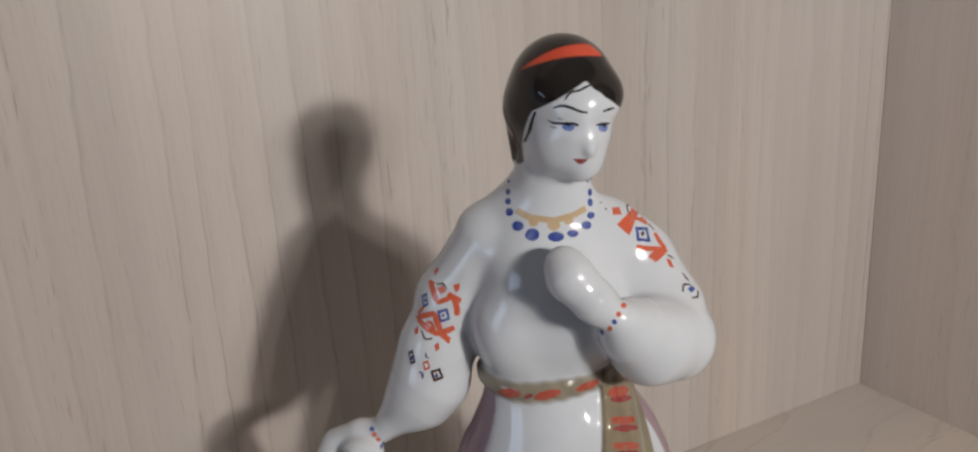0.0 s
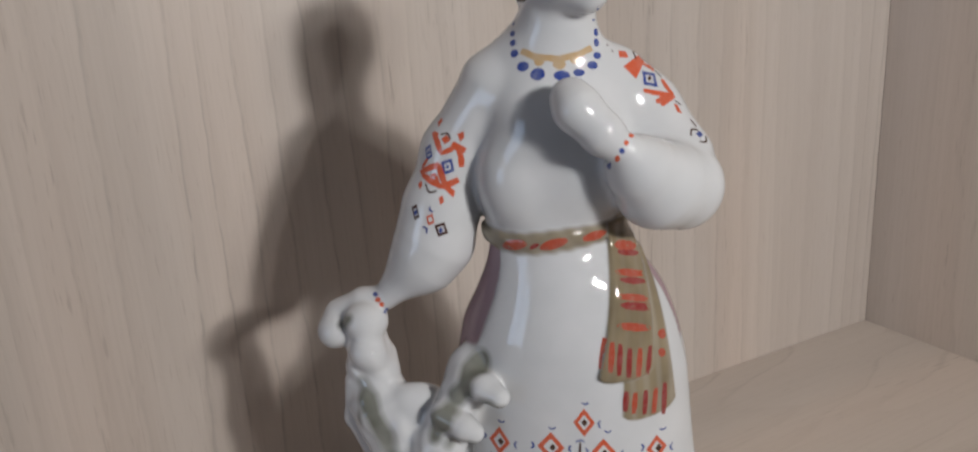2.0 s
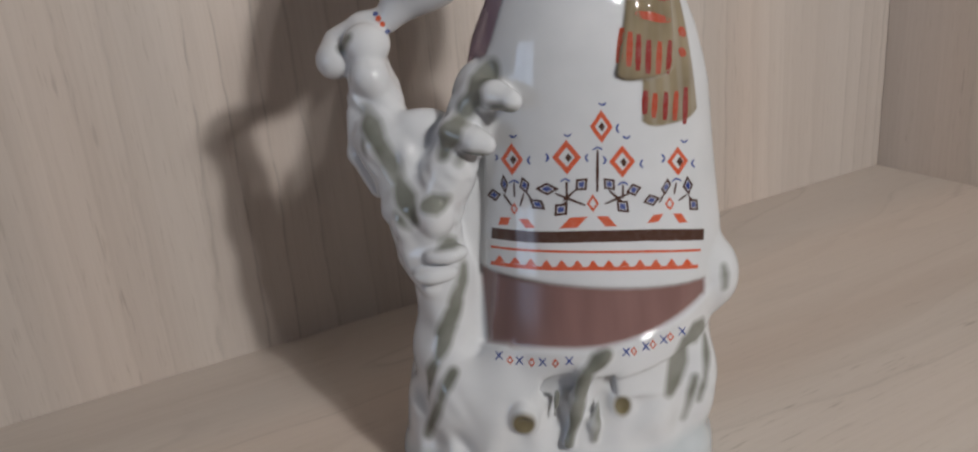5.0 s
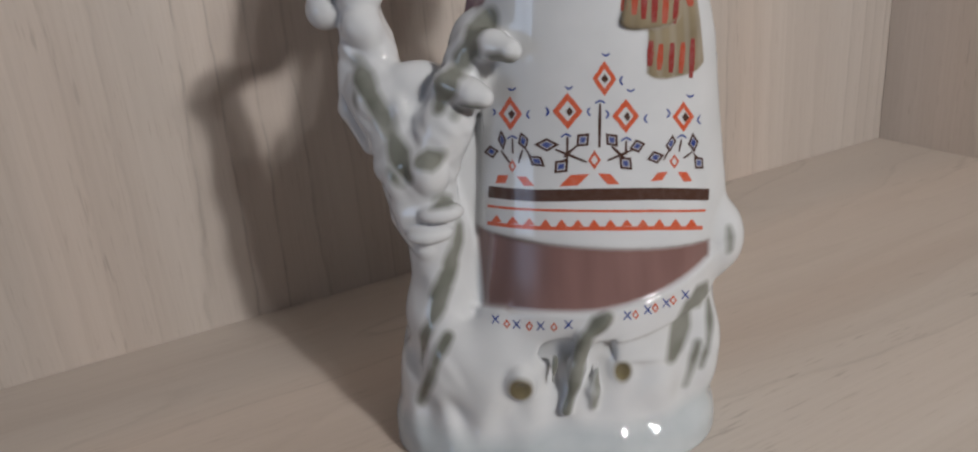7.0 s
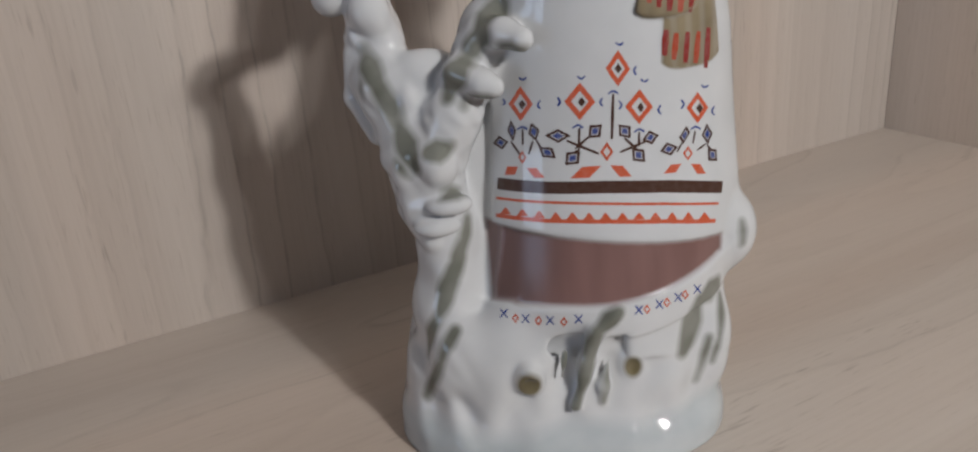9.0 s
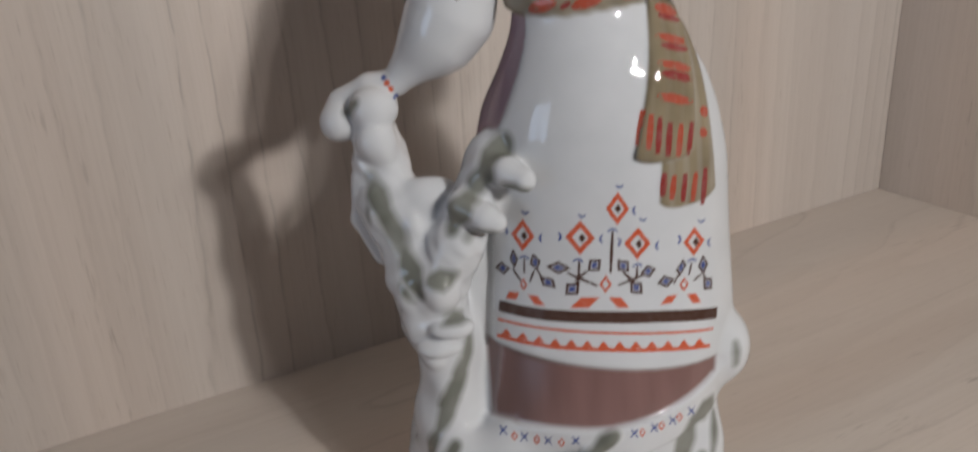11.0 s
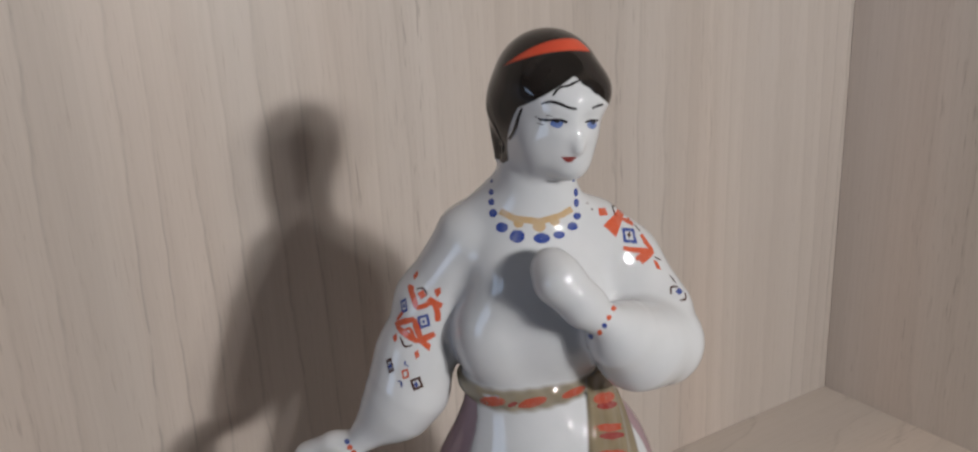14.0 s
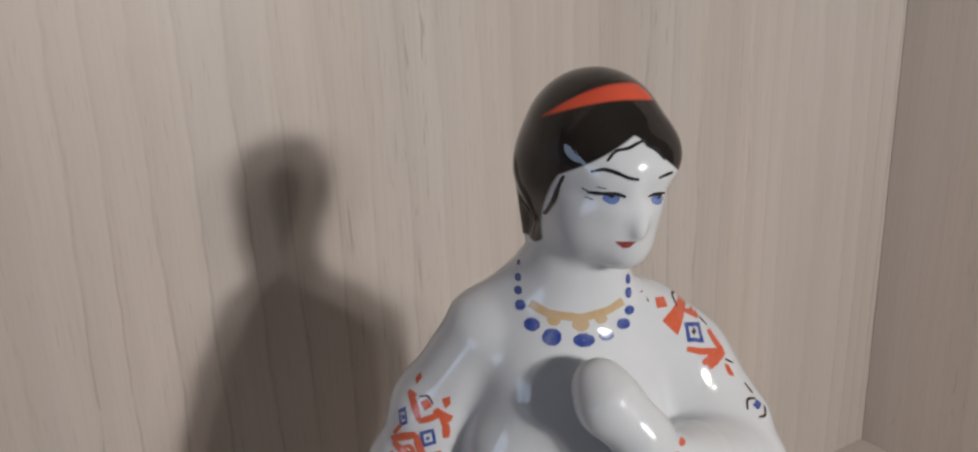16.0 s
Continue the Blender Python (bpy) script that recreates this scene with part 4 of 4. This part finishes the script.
PAINT["fringe"] = [
    ('stroke', 'brick', 1.95, [(36.1, 155.6), (34.5, 145.0)]), ('stroke', 'brick', 1.95, [(38.4, 154.1), (37.5, 143.6)]),
    ('stroke', 'crimson', 1.95, [(41.0, 153.2), (40.3, 142.2)]), ('stroke', 'crimson', 1.95, [(44.2, 151.3), (43.5, 141.1)]),
    ('stroke', 'brick', 1.95, [(47.8, 150.8), (46.9, 140.8)]), ('stroke', 'crimson', 1.95, [(51.4, 151.1), (50.2, 140.9)]),
    ('stroke', 'crimson', 1.95, [(42.8, 136.0), (42.3, 128.6)]), ('stroke', 'brick', 1.95, [(46.0, 135.0), (45.3, 127.3)]),
    ('stroke', 'crimson', 1.95, [(49.7, 135.2), (49.1, 126.3)]), ('stroke', 'brick', 1.95, [(53.4, 135.3), (52.5, 126.0)]),
    ('stroke', 'crimson', 1.95, [(56.9, 136.5), (56.4, 124.5)]),
]
PAINT["face"] = [
    ('oval', 'iris', 29.9, 274.1, 1.7, -0.2, -0.0, -1.2), ('oval', 'black', 30.0, 274.8, 0.7, -0.1, 0.0, -0.6),
    ('oval', 'iris', 40.1, 273.5, 1.6, 0.1, 0.0, -1.2), ('oval', 'black', 40.4, 274.3, 0.8, 0.0, 0.0, -0.7),
    ('stroke', 'black', 0.8, [(26.1, 279.9), (28.5, 280.3), (31.2, 279.2), (33.3, 278.0), (35.4, 277.7)]), ('stroke', 'black', 0.75, [(39.8, 277.9), (41.5, 278.6), (43.4, 279.1)]),
    ('stroke', 'black', 0.75, [(25.5, 275.7), (28.4, 275.1), (30.7, 275.2), (32.8, 274.2)]), ('stroke', 'black', 0.6, [(37.7, 274.1), (39.8, 274.8), (42.2, 274.8)]),
    ('stroke', 'black', 0.34, [(24.5, 276.7), (25.6, 275.7), (27.2, 275.2)]), ('stroke', 'black', 0.25, [(25.0, 274.8), (26.7, 274.0)]),
    ('stroke', 'black', 0.25, [(27.1, 276.7), (29.0, 276.2)]), ('quad', 'crimson', 0.0, [(31.0, 264.9), (35.5, 264.7), (34.2, 263.4), (32.8, 263.3)]),
    ('stroke', 'black', 0.75, [(29.2, 281.8), (30.3, 283.3), (31.4, 284.1), (33.6, 284.2), (35.1, 285.1), (37.3, 286.0)]), ('stroke', 'black', 0.75, [(37.1, 285.8), (37.8, 284.4), (39.4, 284.2), (41.2, 281.7)]),
    ('stroke', 'black', 0.95, [(21.2, 279.6), (20.1, 277.1), (19.4, 274.4), (17.7, 271.4)]),
]
verts, faces, slots, normals = [SKIN], [tuple(q) for q in QUADS.tolist()], [0] * len(QUADS), [NORMAL]

from mathutils.bvhtree import BVHTree
TREE = BVHTree.FromPolygons([Vector(v) for v in SKIN.tolist()], faces)
spread = random.Random(5)
SLANT = 0.27


LAYER = [0.06]


def lay(grid, colour):
    """Lays a grid (rows of (x, z)) of paint on the skin."""
    pts, nor, rows = [], [], []
    for row in grid:
        ids = []
        for px, pz in row:
            hit, n, i, far = TREE.ray_cast(Vector((px, -70, pz + 70 * SLANT)), Vector((0, 1, -SLANT)).normalized())
            if hit is None:
                ids.append(-1)
                continue
            w = [1 / ((Vector(SKIN[v]) - hit).length_squared + 0.02) for v in QUADS[i]]
            n = Vector(sum(NORMAL[v] * k for v, k in zip(QUADS[i], w))).normalized()
            ids.append(len(pts))
            pts.append(hit + n * LAYER[0])
            nor.append(n)
        rows.append(ids)
    start = sum(len(v) for v in verts)
    for r0, r1 in zip(rows, rows[1:]):
        for a, b, c, d in zip(r0, r0[1:], r1[1:], r1):
            if min(a, b, c, d) < 0 or max(pts[k].y for k in (a, b, c, d)) - min(pts[k].y for k in (a, b, c, d)) > 2.5:
                continue
            q = [start + k for k in (a, b, c, d)]
            if (pts[b] - pts[a]).cross(pts[d] - pts[a]).dot(nor[a]) < 0:
                q.reverse()
            faces.append(tuple(q))
            slots.append(SLOT[colour])
    if pts:
        verts.append(np.array(pts))
        normals.append(np.array(nor))


def outline(kind, c, u, v):
    ring = []
    if kind == "oval":
        for k in range(24):
            a = k * math.tau / 24
            ring.append((c[0] + u[0] * math.cos(a) + v[0] * math.sin(a), c[1] + u[1] * math.cos(a) + v[1] * math.sin(a)))
    else:
        tips = [(s * w[0], s * w[1]) for s, w in ((1, u), (1, v), (-1, u), (-1, v))]
        for p, q in zip(tips, tips[1:] + tips[:1]):
            for k in range(6):
                t = k / 6
                ring.append((c[0] + p[0] + (q[0] - p[0]) * t, c[1] + p[1] + (q[1] - p[1]) * t))
    ring = [(px + spread.gauss(0, 0.05), pz + spread.gauss(0, 0.05)) for px, pz in ring]
    return ring + ring[:1]


def fill(ring, c, radii, colour):
    lay([[(c[0] + (px - c[0]) * r, c[1] + (pz - c[1]) * r) for px, pz in ring] for r in radii], colour)


def stroke(colour, width, pts):
    p = np.array(pts, float)
    s = np.concatenate([[0], np.cumsum(np.linalg.norm(np.diff(p, axis=0), axis=1))])
    m = max(3, int(s[-1] / 0.6) + 1)
    t = np.linspace(0, s[-1], m)
    line = np.stack([np.interp(t, s, p[:, 0]), np.interp(t, s, p[:, 1])], 1)
    for _ in range(2 if len(pts) > 2 else 0):
        line[1:-1] = (line[:-2] + 2 * line[1:-1] + line[2:]) / 4
    d = np.gradient(line, axis=0)
    side = np.stack([-d[:, 1], d[:, 0]], 1) / (np.linalg.norm(d, axis=1)[:, None] + 1e-9)
    half = np.full(m, width / 2)
    if s[-1] < 16:
        half *= 0.65 + 0.35 * np.sin(np.linspace(0.15, 2.9, m))
    half += np.array([spread.gauss(0, 0.03) for _ in range(m)])
    lay([[tuple(line[i] + side[i] * half[i] * k) for i in range(m)] for k in np.linspace(-1, 1, 3 if width < 2 else 7)], colour)


for group in PAINT.values():
    for rank, (kind, colour, *rest) in enumerate(group):
        LAYER[0] = 0.06 + 0.004 * rank
        if kind == "stroke":
            stroke(colour, *rest)
        elif kind == "quad":
            a, b, c, d = [np.array(p) for p in rest[1]]
            lay([[tuple((a * (1 - s) + b * s) * (1 - t) + (d * (1 - s) + c * s) * t) for s in np.linspace(0, 1, 7)] for t in np.linspace(0, 1, 6)], colour)
        else:
            cx, cz, ux, uz, vx, vz = rest
            c, ring = (cx, cz), outline(kind, (cx, cz), (ux, uz), (vx, vz))
            if kind == "ring":
                fill(ring, c, (0.56, 0.78, 1.0), colour)
            elif kind == "leaf":
                fill(ring, c, (0.60, 0.8, 1.0), colour)
                fill(ring, c, (0.02, 0.24, 0.46), "blue")
            else:
                fill(ring, c, (0.02, 0.35, 0.7, 1.0), colour)
me = bpy.data.meshes.new("figurine")
allv = np.concatenate(verts)
me.from_pydata((allv * 0.001).tolist(), [], faces)
for m in MATS:
    me.materials.append(m)
me.polygons.foreach_set("material_index", slots)
me.polygons.foreach_set("use_smooth", [True] * len(faces))
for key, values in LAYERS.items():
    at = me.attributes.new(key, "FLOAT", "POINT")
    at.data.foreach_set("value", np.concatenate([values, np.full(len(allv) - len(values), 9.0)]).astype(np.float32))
me.update()
me.normals_split_custom_set_from_vertices(np.concatenate(normals).tolist())
figurine = new("figurine", me)
figurine.matrix_world = pose(0, 0, 0.0002, 0, 0, -28.0)
tagged(figurine, "glossy white porcelain figurine in painted folk dress beside a stump", "figurine")
